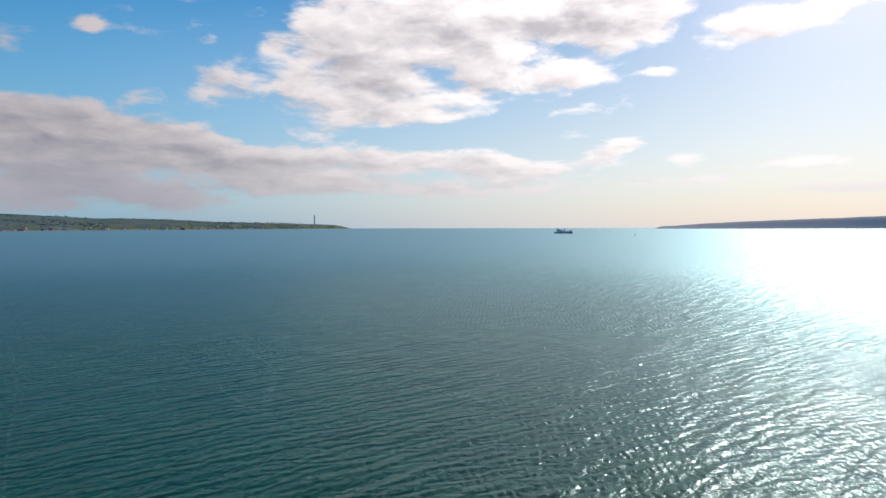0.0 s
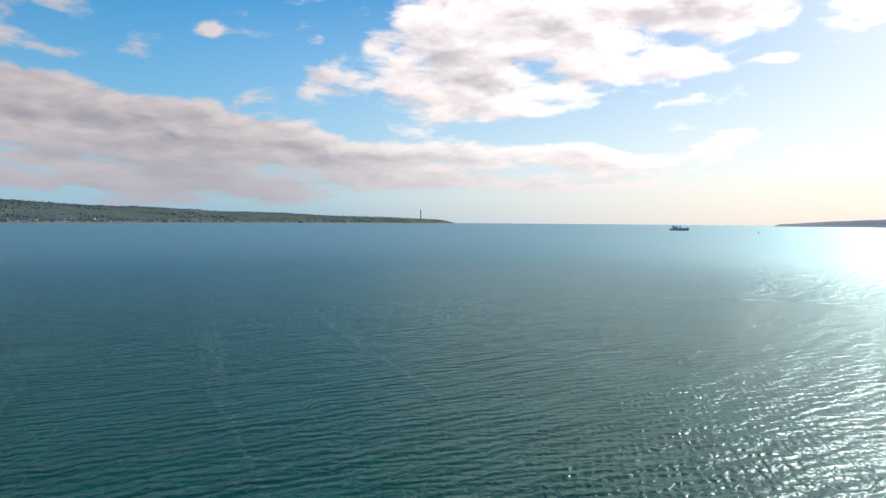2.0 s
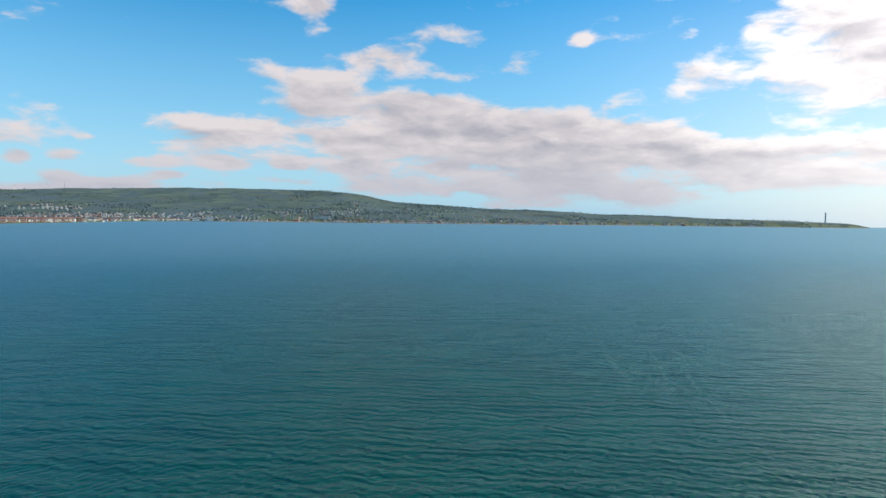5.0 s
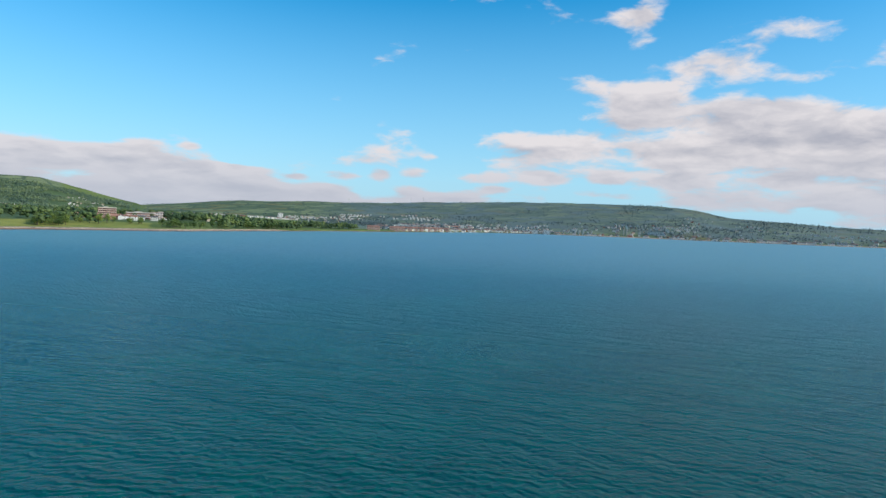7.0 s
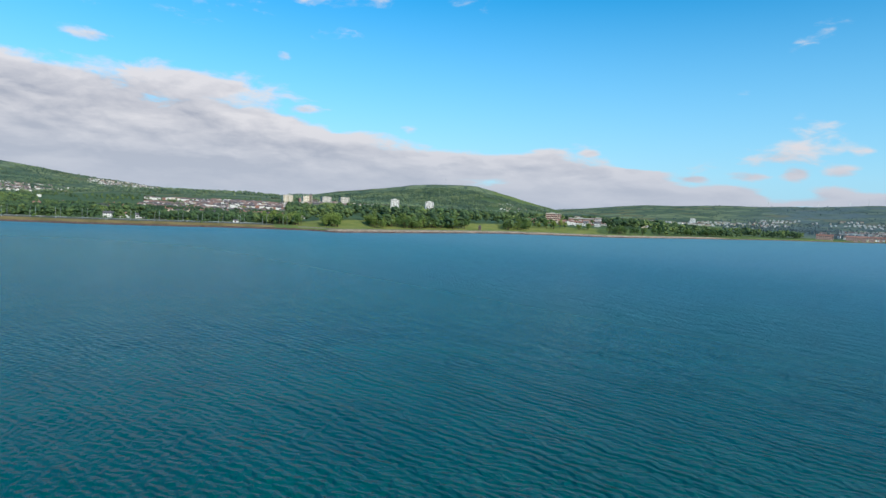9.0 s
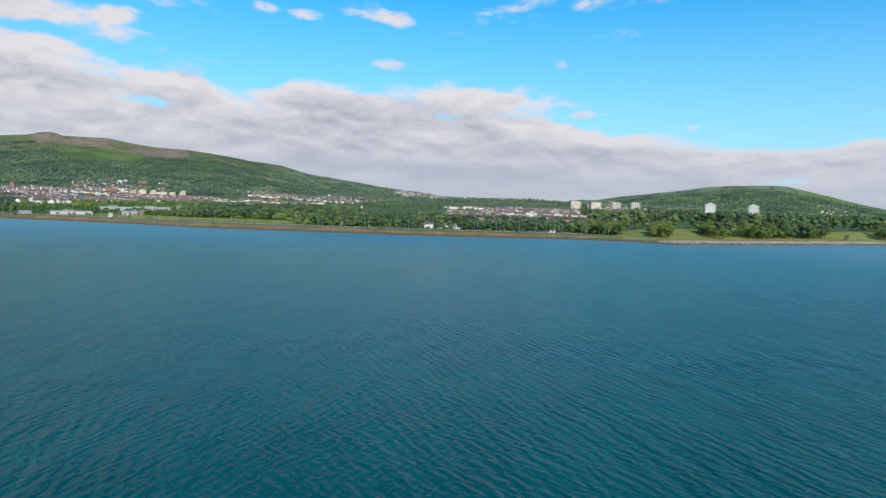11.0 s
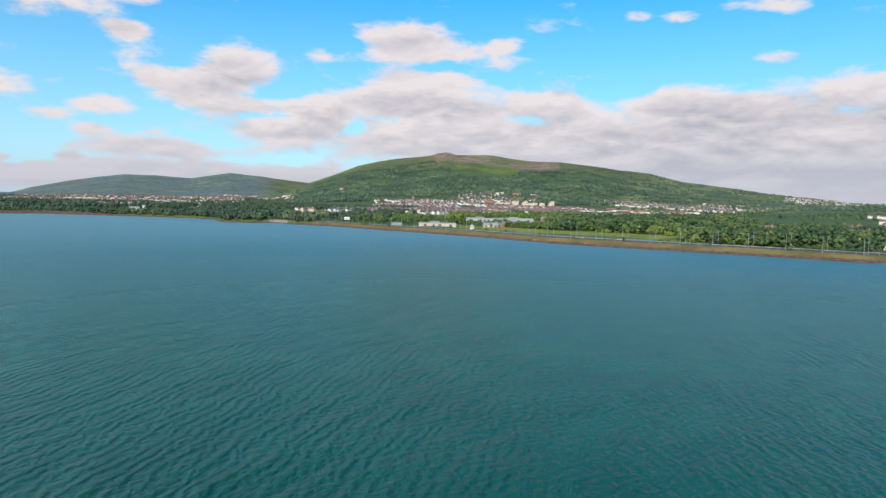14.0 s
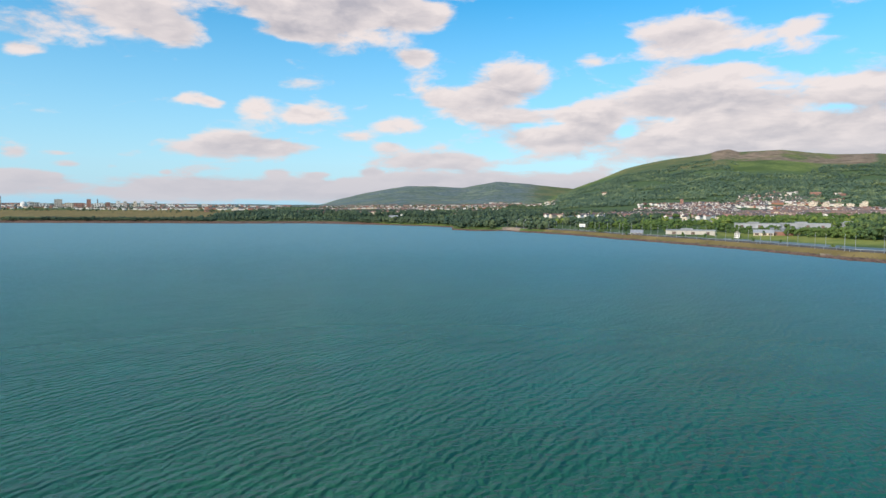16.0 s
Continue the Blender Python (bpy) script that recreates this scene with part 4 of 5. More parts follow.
wood("lagoon_trees", "bright green trees and scrub behind the lagoon", x[k], y[k], 5.4, 9, LEAF)


def tree_thing(seed, tall, squat):
    """One broad-leaved tree: tapered trunk, limbs, and a crown of many clumps with gaps."""
    r = random.Random(seed)
    top = thing("tree", "broad-leaved green tree with an uneven full crown", "tree", "trees of the shore park")
    bm = tube([(0, 0, -0.6, 0.34), (0.1, 0, tall * 0.2, 0.25), (0.0, 0.1, tall * 0.45, 0.17), (0.1, 0.1, tall * 0.72, 0.06)], 7)
    for i in range(5):
        a, h = 2 * math.pi * i / 5 + r.random(), tall * r.uniform(0.25, 0.5)
        q = tall * 0.22 * squat
        tube([(0, 0, h, 0.12), (math.cos(a) * q * 0.6, math.sin(a) * q * 0.6, h + tall * 0.12, 0.08), (math.cos(a) * q, math.sin(a) * q, h + tall * 0.26, 0.03)], 5, True, bm)
    part("trunk", bm, BARK, top)
    lobes = []
    for i in range(9):
        a, e = r.uniform(0, 6.28), r.uniform(0.32, 0.86)
        q = tall * 0.25 * squat * math.sin(math.pi * min(e * 0.9, 1)) * r.uniform(0.4, 1.1)
        lobes.append((math.cos(a) * q, math.sin(a) * q, tall * e, tall * r.uniform(0.12, 0.20)))
    pts, sizes = [], []
    for i in range(190):
        cx, cy, cz, cr = lobes[i % 9]
        v = Vector((r.gauss(0, 1), r.gauss(0, 1), r.gauss(0, 0.85))).normalized() * cr * r.uniform(0.65, 1.12)
        pts.append((cx + v.x, cy + v.y, cz + v.z))
        s = tall * r.uniform(0.028, 0.062)
        sizes.append((s * r.uniform(0.8, 1.4), s * r.uniform(0.8, 1.4), s * r.uniform(0.6, 1.0)))
    me = merged("crown", LEAF, OCTA, OCTA_F, np.array(pts), np.array(sizes), rng.uniform(0, 6.3, len(pts)), 0.35)
    crown = new("crown", me)
    crown.parent = top
    return top


trees = [tree_thing(s, h, q) for s, h, q in ((1, 10.5, 1.0), (2, 8.5, 1.25), (3, 12.5, 0.9), (4, 9.5, 1.1), (5, 7.0, 1.3), (6, 11.5, 1.15))]
spots = []
for n, a0, a1, i0, i1 in ((105, -7.0, 2.4, 26, 75), (22, -10.8, -9.4, 30, 70), (34, 5.7, 8.0, 30, 85), (12, 8, 14, 66, 84), (50, 13.8, 25, 26, 60), (24, -16, -12.6, 32, 60)):
    az = rng.uniform(a0, a1, n)
    spots += [(a, i) for a, i in zip(az, rng.uniform(i0, i1, n))]
for i, (a, off) in enumerate(spots):
    d = float(shore_at(a)) + off
    x, y = d * math.sin(radians(a)), d * math.cos(radians(a))
    at = pose(x, y, float(height(x, y)), 0, 0, random.uniform(0, 360))
    if i < len(trees):
        trees[i].matrix_basis = at
    else:
        copy_thing(trees[i % len(trees)], at)

# ---- houses ----
PALE_WALLS = house_wall_material(0.80)
HOUSE_V = np.array([(-.5, -.5, -.4), (.5, -.5, -.4), (.5, .5, -.4), (-.5, .5, -.4), (-.5, -.5, .74), (.5, -.5, .74), (.5, .5, .74), (-.5, .5, .74), (-.5, 0, .98), (.5, 0, .98)])
HOUSE_F = np.array([(0, 1, 5), (0, 5, 4), (2, 3, 7), (2, 7, 6), (1, 2, 6), (1, 6, 5), (3, 0, 4), (3, 4, 7), (5, 6, 9), (7, 4, 8)])
ROOF_V = np.array([(-.53, -.56, .70), (.53, -.56, .70), (.53, 0, 1.0), (-.53, 0, 1.0), (.53, .56, .70), (-.53, .56, .70), (-.53, -.56, .65), (.53, -.56, .65), (.53, .56, .65), (-.53, .56, .65)])
ROOF_F = np.array([(0, 1, 2), (0, 2, 3), (3, 2, 4), (3, 4, 5), (6, 7, 1), (6, 1, 0), (5, 4, 8), (5, 8, 9)])
# stretches of housing: count, azimuths, distances, usual length, rows' direction, patchiness
TOWNS = [(430, -25.5, -13.4, 880, 1650, 8, 20, 0.4), (260, -12.8, -3, 1300, 2300, 8, 10, 0.4), (190, -36, -31, 2350, 2900, 9, 60, 0.45), (90, -28.5, -24.2, 3300, 3900, 10, 70, 0.4),
         (90, -1, 5, 2350, 2700, 9, 85, 0.4), (220, 12, 23, 2250, 3200, 9, 70, 0.45), (36, 5, 9.6, 2750, 3300, 9, 80, 0.4), (750, 21, 36, 2200, 3350, 9, 60, 0.5), (1700, -62, -53, 1300, 2280, 7, -60, 0.2),
         (900, -54, -45, 1300, 2130, 8, 40, 0.25), (260, -55, -48.5, 2230, 2640, 9, 40, 0.38), (900, -89, -73, 1600, 3300, 8, 80, 0.36), (160, -76, -69, 2950, 3420, 9, 75, 0.3),
         (120, -67, -60, 1300, 1700, 10, -60, 0.45), (420, -43, -33.5, 2330, 2620, 9, 50, 0.3), (150, -29.5, -24.6, 3700, 4250, 10, 70, 0.25), (90, -45, -36, 1300, 2200, 12, 40, 0.5), (420, 31, 46, 1760, 2900, 8, 45, 0.42),
         (260, 45, 58, 2720, 3150, 9, 40, 0.45), (160, 57, 78, 2950, 3700, 9, 30, 0.5), (700, -120, -92, 2200, 3700, 12, 90, 0.45)]
for n, a0, a1, r0, r1, w, turn, patch in TOWNS:
    x, y = scatter(n, a0, a1, r0, r1, patch, 150, 55)
    # rows: places drawn onto lines along the turn
    c, s = math.cos(radians(turn)), math.sin(radians(turn))
    u, v = x * c + y * s, -x * s + y * c
    v = np.round(v / 17) * 17 + rng.normal(0, 1.2, len(v))
    x, y = u * c - v * s, u * s + v * c
    keep = np.ones(len(x), bool)
    for bx, by, clear in BUILT:
        keep &= (x - bx) ** 2 + (y - by) ** 2 > clear * clear
    x, y = x[keep], y[keep]
    z = height(x, y)
    n = len(x)
    length = w * rng.choice([0.8, 1.0, 1.3, 2.2], n)
    sizes = np.stack([length, rng.uniform(5.0, 6.8, n), rng.uniform(5.0, 7.0, n)], -1)
    turns = radians(turn) + np.where(rng.random(n) < 0.2, np.pi / 2, 0) + rng.normal(0, 0.08, n)
    at = np.stack([x, y, z + 0.3], -1)
    for nm, mat, tv, tf, lab in (("housing_walls", PALE_WALLS if a0 > -45 else WALLS_STUFF, HOUSE_V, HOUSE_F, "white rendered and brick walls of a far housing estate"),
                                 ("housing_roofs", ROOFS_STUFF, ROOF_V, ROOF_F, "slate and tile roofs of a far housing estate")):
        tagged(new(nm, merged(nm, mat, tv, tf, at, sizes, turns)), lab, "houses", kind="stuff")


# houses close along the far waterfront: count, azimuths, metres inland
for n, a0, a1, i0, i1 in ((150, 36.2, 46.2, 16, 150), (60, 46.2, 59, 20, 260), (150, 58.5, 78, 14, 160), (46, 78, 92, 14, 120)):
    az = np.sort(rng.uniform(a0, a1, n))
    az = az + 0.35 * np.sin(az * 5.0)
    r = shore_at(az) + i0 + (i1 - i0) * rng.random(n) ** 1.7
    x, y = r * np.sin(np.radians(az)), r * np.cos(np.radians(az))
    at = np.stack([x, y, height(x, y) + 0.3], -1)
    sizes = np.stack([rng.choice([8, 10, 13, 20], n), rng.uniform(6, 8, n), rng.uniform(5.5, 9.0, n)], -1)
    turns = -np.radians(az) + rng.normal(0, 0.2, n)
    tagged(new("waterfront_walls", merged("waterfront_walls", PALE_WALLS, HOUSE_V, HOUSE_F, at, sizes, turns)), "mostly white walls of houses along the far waterfront", "houses", kind="stuff")
    tagged(new("waterfront_roofs", merged("waterfront_roofs", ROOFS_STUFF, ROOF_V, ROOF_F, at, sizes, turns)), "red and slate roofs of houses along the far waterfront", "houses", kind="stuff")


def house_thing(w, d, h0, h1, wall_mat, roof_mat, label, group="houses near the shore"):
    top = thing("house", label, "house", group)
    part("wall", prism_walls(w, d, h0, h1), wall_mat, top)
    part("roof", gable(w, d, h0, h1), roof_mat, top)
    part("chimney", boxes((w * 0.3, w * 0.3 + 0.8, -0.5, 0.5, h1 - 0.8, h1 + 0.9), (w * 0.3 + 0.1, w * 0.3 + 0.35, -0.3, 0.0, h1 + 0.9, h1 + 1.3)), BRICK, top)
    part("door", boxes((-0.45, 0.45, -d / 2 - 0.06, -d / 2 + 0.02, 0.0, 2.0)), STONE, top)
    for x in (-w * 0.3, w * 0.3):
        for z in (0.9, h0 - 1.3):
            win = part("window", boxes((x - 0.6, x + 0.6, -d / 2 - 0.04, -d / 2 + 0.02, z, z + 1.1)), GLASS, top)
            part("window_frame", boxes((x - 0.7, x + 0.7, -d / 2 - 0.09, -d / 2 - 0.02, z - 0.12, z)), RENDER_WHITE, win)
    return top


PROTO = [house_thing(8.5, 6, 4.6, 6.6, RENDER_WHITE, SLATE, "white rendered house with a slate roof"),
         house_thing(9.5, 6, 4.6, 6.8, BRICK, TILE, "red brick house with a tiled roof"),
         house_thing(12, 6, 4.6, 6.6, RENDER_WHITE, TILE, "long white house with a red tiled roof"),
         house_thing(8, 6, 4.6, 6.6, CREAM, SLATE, "cream rendered house with a slate roof")]
placed = 0
for n, a0, a1, r0, r1, turn in ((26, -24, -14, 700, 800, -160), (16, -13.5, -9.5, 900, 1150, 170), (34, 31.3, 37, 1560, 1720, 140), (9, 10.5, 13.5, 930, 1000, 170), (14, 13, 20, 1080, 1300, 160),
                                (30, 37.5, 45, 2240, 2700, 135), (22, -61, -54, 1180, 1270, 120), (12, -36, -26, 760, 900, -160)):
    for i in range(n):
        a, d = random.uniform(a0, a1), random.uniform(r0, r1)
        d = max(d, float(shore_at(a)) + 24)
        x, y = d * math.sin(radians(a)), d * math.cos(radians(a))
        at = pose(x, y, float(height(x, y)) + 0.2, 0, 0, turn + 180 + random.choice((0, 0, 90)) + random.uniform(-6, 6))
        if placed < len(PROTO):
            PROTO[placed].matrix_basis = at
        else:
            copy_thing(random.choice(PROTO), at)
        placed += 1

for i, (x, y, turn) in enumerate(FRONT_HOUSES):
    copy_thing(PROTO[(0, 2, 3, 1)[i % 4]], pose(x, y, float(height(x, y)) + 0.6, 0, 0, turn))

# ---- buildings that stand out ----


def polar_xy(az, d):
    return d * math.sin(radians(az)), d * math.cos(radians(az))


def piece(name, me, parent, m):
    ob = new(name, me)
    ob.parent = parent
    ob.matrix_basis = m
    return ob


def shared(name, bm, mat):
    me = bpy.data.meshes.new(name)
    bm.to_mesh(me)
    bm.free()
    me.materials.append(mat)
    return me


PANE = shared("window", boxes((-0.5, 0.5, -0.05, 0.05, 0.0, 1.0)), GLASS)


def windows(top, w, d, storeys, bays, h, lift=0.9, size=(1.3, 1.2), sides=True):
    """Rows of single windows on the front, and on the ends."""
    for s in range(storeys):
        z = lift + s * h
        for b in range(bays):
            x = (b + 0.5) / bays * w - w / 2
            piece("window", PANE, top, Matrix.LocRotScale((x, -d / 2, z), None, (size[0], 1, size[1])))
        if sides:
            n = max(1, round(bays * d / w * 0.7))
            for e in (-1, 1):
                for b in range(n):
                    piece("window", PANE, top, Matrix.LocRotScale((e * w / 2, (b + 0.5) / n * d - d / 2, z), Euler((0, 0, radians(90))), (size[0], 1, size[1])))


def stand(top, x, y, turn, sink=0.0):
    top.matrix_basis = pose(x, y, float(height(x, y)) - sink, 0, 0, turn)
    return top


def tower_block(x, y, w, d, top_z, turn, mat, storeys, label):
    top = thing("tower_block", label, "tower block", "tower blocks above the trees")
    base = float(height(x, y))
    h = top_z - base
    step = h / storeys
    part("wall", boxes((-w / 2, w / 2, -d / 2, d / 2, -2, h)), mat, top)
    part("parapet", boxes((-w / 2 - 0.3, w / 2 + 0.3, -d / 2 - 0.3, d / 2 + 0.3, h, h + 0.9)), CONCRETE, top)
    part("lift_housing", boxes((-w * 0.22, w * 0.22, -d * 0.22, d * 0.22, h + 0.9, h + 0.9 + step * 0.45), (-w * 0.08, w * 0.08, -d * 0.1, d * 0.1, h + 0.9 + step * 0.45, h + 0.9 + step * 0.7)), mat, top)
    for e in (-0.17, 0.17):
        part("stair_strip", boxes((e * w - w * 0.03, e * w + w * 0.03, -d / 2 - 0.25, -d / 2 + 0.1, 0, h)), CONCRETE, top)
    windows(top, w, d, storeys, 5, step, step * 0.35, (w * 0.12, step * 0.48))
    top.matrix_basis = pose(x, y, base, 0, 0, turn)
    return top


for x, y, tz in ((-478, 1915, 49), (-428, 1962, 49.5), (-377, 2008, 51), (-326, 2052, 52.5)):
    tower_block(x, y, 29, 22, tz, 28, CREAM if x < -400 else CONCRETE, 13, "cream fifteen-storey tower block above the housing" if x < -400 else "grey fifteen-storey tower block above the housing")
tower_block(-458, 2010, 14, 14, 43, 30, BRICK, 9, "low brick-faced tower block behind the cream ones")
tower_block(-81, 1043, 13.5, 11, 37.5, 8, RENDER_WHITE, 11, "white tower block rising out of the park trees")
tower_block(-24, 1068, 13.5, 11, 37.0, 8, RENDER_WHITE, 11, "white tower block behind the park wood")


def block(name, label, cat, x, y, w, d, h, turn, mat, storeys, bays, group="", roof=None, roof_mat=None, bands=None):
    """A large building: walls, a flat roof with kerb or a pitched one, and its windows."""
    top = thing(name, label, cat, group)
    if roof == "gable":
        part("wall", prism_walls(w, d, h, h + d * 0.28), mat, top)
        part("roof", gable(w, d, h, h + d * 0.28), roof_mat or SLATE, top)
    else:
        part("wall", boxes((-w / 2, w / 2, -d / 2, d / 2, -2, h)), mat, top)
        part("roof", boxes((-w / 2 - 0.25, w / 2 + 0.25, -d / 2 - 0.25, d / 2 + 0.25, h, h + 0.45), (-w * 0.2, w * 0.05, -d * 0.2, d * 0.2, h + 0.45, h + 1.6)), roof_mat or CONCRETE, top)
    if storeys:
        s = h / storeys
        if bands:
            for k in range(storeys):
                part("string_course", boxes((-w / 2 - 0.12, w / 2 + 0.12, -d / 2 - 0.12, d / 2 + 0.12, k * s + s * 0.78, k * s + s * 1.0)), bands, top)
        windows(top, w, d, storeys, bays, s, s * 0.28, (w / bays * 0.55, s * 0.45))
    return stand(top, x, y, turn)


block("office_block", "red brick office block with pale bands above the park", "office block", 178, 1006, 24, 13, 15.5, -10, BRICK, 5, 8, bands=CREAM)
block("office_wing", "long red brick wing with white upper bands", "office block", 226, 1018, 40, 12, 10, -14, BRICK, 3, 12, bands=RENDER_WHITE)
block("office_wing", "low white and brick wing on the slope", "office block", 262, 1040, 34, 12, 11, -16, RENDER_WHITE, 3, 10, bands=BRICK)
block("brick_hall", "small red brick hall with a steep roof", "hall", 140, 985, 13, 9, 5, -8, BRICK, 1, 4, roof="gable", roof_mat=TILE)
block("brick_hall", "low red brick hall beside the office block", "hall", 158, 992, 18, 9, 4.5, -8, BRICK, 1, 5, roof="gable", roof_mat=TILE)
for x, y, w in ((203, 925, 7), (214, 932, 6.5), (228, 921, 9)):
    block("white_villa", "white rendered villa with dark windows above the shore", "house", x, y, w, 7, 5.2, -14, RENDER_WHITE, 2, 4, "villas above the lawn", "gable", SLATE)
block("white_house", "white gabled house among trees by the coastal road", "house", -286, 535, 7.5, 5, 3.7, 24, RENDER_WHITE, 2, 4, "white houses by the road", "gable", SLATE)
block("white_house", "long white house with a red roof by the road", "house", -276, 541, 9, 5, 3.3, 30, RENDER_WHITE, 2, 5, "white houses by the road", "gable", TILE)
block("white_house", "white cottage with a low slate roof", "house", -264, 546, 7, 5, 2.9, 26, RENDER_WHITE, 1, 3, "white houses by the road", "gable", SLATE)
block("white_factory", "long low white factory with a flat roof", "factory", *polar_xy(-33.2, 1500), 27, 10, 4.6, 33, RENDER_WHITE, 0, 8)
block("white_hall", "tall plain white hall among far housing", "hall", 1080, 2700, 22, 18, 24, -21, RENDER_WHITE, 5, 4)
for i in range(7):
    a = -51.6 + i * 0.72
    block("flats", "cream four-storey flats in a long row on the hillside", "flats", *polar_xy(a, 2150 + i * 7), 17, 10, 9, 46, CREAM, 4, 6, "cream flats on the hillside")
for a, d, w in ((-50.2, 2215, 20), (-47.2, 2240, 13), (-49.4, 2205, 15)):
    block("flats", "taller cream flats behind the long row", "flats", *polar_xy(a, d), w, 10, 11.5, 46, CREAM, 5, 5, "cream flats on the hillside")
block("brick_school", "red brick school high on the slope", "school", *polar_xy(-50.2, 2560), 30, 12, 9, 46, BRICK, 3, 8, roof="gable", roof_mat=TILE)
block("brick_school", "small red brick hall high on the slope", "school", *polar_xy(-48.6, 2540), 20, 12, 8, 46, BRICK, 2, 6, roof="gable", roof_mat=TILE)
# sheds on the plain
SHED_ROOF = simple("grey_sheet_roof", (0.20, 0.22, 0.24), (0.34, 0.36, 0.38), 0.1, 0.55, 2.0, 0.25)
SHED_WALL = simple("shed_wall", (0.24, 0.26, 0.28), (0.38, 0.40, 0.42), 0.15, 0.7, 2.0, 0.3)
for a, d, w, dep, h, mat, lab in ((-54.3, 762, 40, 18, 3.8, CONCRETE, "long pale grey warehouse with a curved white edge"), (-51.6, 905, 44, 22, 5.5, SHED_WALL, "blue-grey warehouse with a flat roof"),
                                  (-49.2, 915, 46, 22, 5.5, SHED_WALL, "wide grey warehouse behind the lagoon"), (-47.0, 960, 40, 20, 5, SHED_WALL, "grey works building with a low roof"),
                                  (-55.2, 1010, 46, 18, 5, SHED_WALL, "dark flat-roofed works among trees"), (-50.6, 760, 15, 7, 2.8, CREAM, "low white shed by the lagoon"),
                                  (-49.6, 765, 22, 9, 3.8, BRICK, "low brick works by the lagoon"), (-43.6, 1150, 34, 14, 6, RENDER_WHITE, "long white store with a flat roof"),
                                  (-41.9, 1190, 30, 14, 6, CREAM, "cream store beside the white one"), (-38.5, 1290, 16, 10, 6, RED_PAINT, "bright red clad store among trees"),
                                  (-60.3, 1165, 15, 10, 4, GREEN_SHEET, "pale green clad shed below the terraces"), (-57.0, 738, 10, 7, 2.6, RENDER_WHITE, "small white shed behind the road"),
                                  (-45.0, 1000, 26, 12, 5, BRICK, "red brick store with white doors"), (-42.5, 905, 26, 9, 4.5, BRICK, "brick terrace behind the green verge"),
                                  (-78.3, 1300, 18, 8, 3.4, RENDER_WHITE, "low white works at the head of the bay"), (-66.6, 985, 24, 9, 4.6, CONCRETE, "dark concrete shed by the shore")):
    x, y = polar_xy(a, d)
    shed = block("warehouse", lab, "warehouse", x, y, w * 0.85, dep, h * 0.72, -a + 4, mat, 0, 6, "sheds on the coastal plain", "gable" if dep < 17 else None, SHED_ROOF)
    for e in (-0.28, 0.05, 0.3):
        part("roller_door", boxes((e * w - 1.3, e * w + 1.3, -dep / 2 - 0.08, -dep / 2 + 0.02, 0, h * 0.5)), STONE, shed)
block("white_tower_house", "narrow white building taller than its neighbours", "building", -590, 464, 3.4, 3.4, 4.2, 50, RENDER_WHITE, 3, 2)
block("white_tower_house", "white stair tower of the works at the bay", "building", *polar_xy(-77.7, 1306), 4.5, 4.5, 6.0, 78, RENDER_WHITE, 3, 2)
for i in range(6):
    a = -63.6 + i * 0.28
    block("stepped_terrace", "white stepped terrace house on the slope", "house", *polar_xy(a, 1420 + i * 3), 6, 6, 5, 62, RENDER_WHITE, 2, 2, "white stepped terrace", "gable", SLATE)


def church(x, y, w, h, mat, label, turn):
    top = thing("church", label, "church")
    part("tower", boxes((-w / 2, w / 2, -w / 2, w / 2, -2, h), (-w / 2 - 0.3, w / 2 + 0.3, -w / 2 - 0.3, w / 2 + 0.3, h * 0.72, h * 0.75)), mat, top)
    for sx in (-1, 1):
        for sy in (-1, 1):
            part("pinnacle", boxes((sx * w * 0.4 - 0.5, sx * w * 0.4 + 0.5, sy * w * 0.4 - 0.5, sy * w * 0.4 + 0.5, h, h + 2.6, 0.8)), mat, top)
    part("spire", tube([(0, 0, h, w * 0.42), (0, 0, h + 1.8, w * 0.3), (0, 0, h + 4.0, 0.15)], 8), SLATE, top)
    part("nave_wall", prism_walls(w * 3, w * 1.5, h * 0.34, h * 0.58), mat, top, at=pose(w * 1.9, 0, 0))
    part("nave_roof", gable(w * 3, w * 1.5, h * 0.34, h * 0.58), SLATE, top, at=pose(w * 1.9, 0, 0))
    for k in (0.45, 0.6, 0.82):
        piece("window", PANE, top, Matrix.LocRotScale((0, -w / 2, h * k), None, (w * 0.28, 1, h * 0.09)))
    return stand(top, x, y, turn)


church(-228, 1075, 5.2, 28, SANDSTONE, "brown sandstone church with a square tower and pinnacles", 12)
church(*polar_xy(-58.8, 2225), 8, 17, BRICK, "pink brick church with a broad tower above terraces", 58)
block("villa", "lone pinkish villa in the hillside wood", "house", *polar_xy(-65.2, 2950), 18, 12, 12, 65, CREAM, 3, 4, roof="gable", roof_mat=TILE)
# the built-up coast to the north-east
block("white_mill", "white mill with a taller stair end by the water", "mill", 1366, 1700, 12, 10, 19, -39, RENDER_WHITE, 4, 3, "white mills along the water")
block("white_mill", "long white mill on the waterfront", "mill", 1830, 1850, 62, 14, 12, -45, RENDER_WHITE, 3, 12, "white mills along the water")
block("white_mill", "square white block at the end of the waterfront", "mill", 1893, 1820, 26, 16, 16, -45, RENDER_WHITE, 4, 5, "white mills along the water")
block("brick_flats", "red brick waterfront flats with a white gable", "flats", *polar_xy(31.5, 1475), 30, 11, 8, -31, PALE_BRICK, 3, 8, "brick flats on the waterfront", "gable", TILE)
for i in range(9):
    a = 33.3 + i * 0.52
    block("brick_flats", "red brick waterfront flats under tiled roofs", "flats", *polar_xy(a, float(shore_at(a)) + 26), 22, 11, 7.5, -a, PALE_BRICK, 3, 7, "brick flats on the waterfront", "gable", TILE)
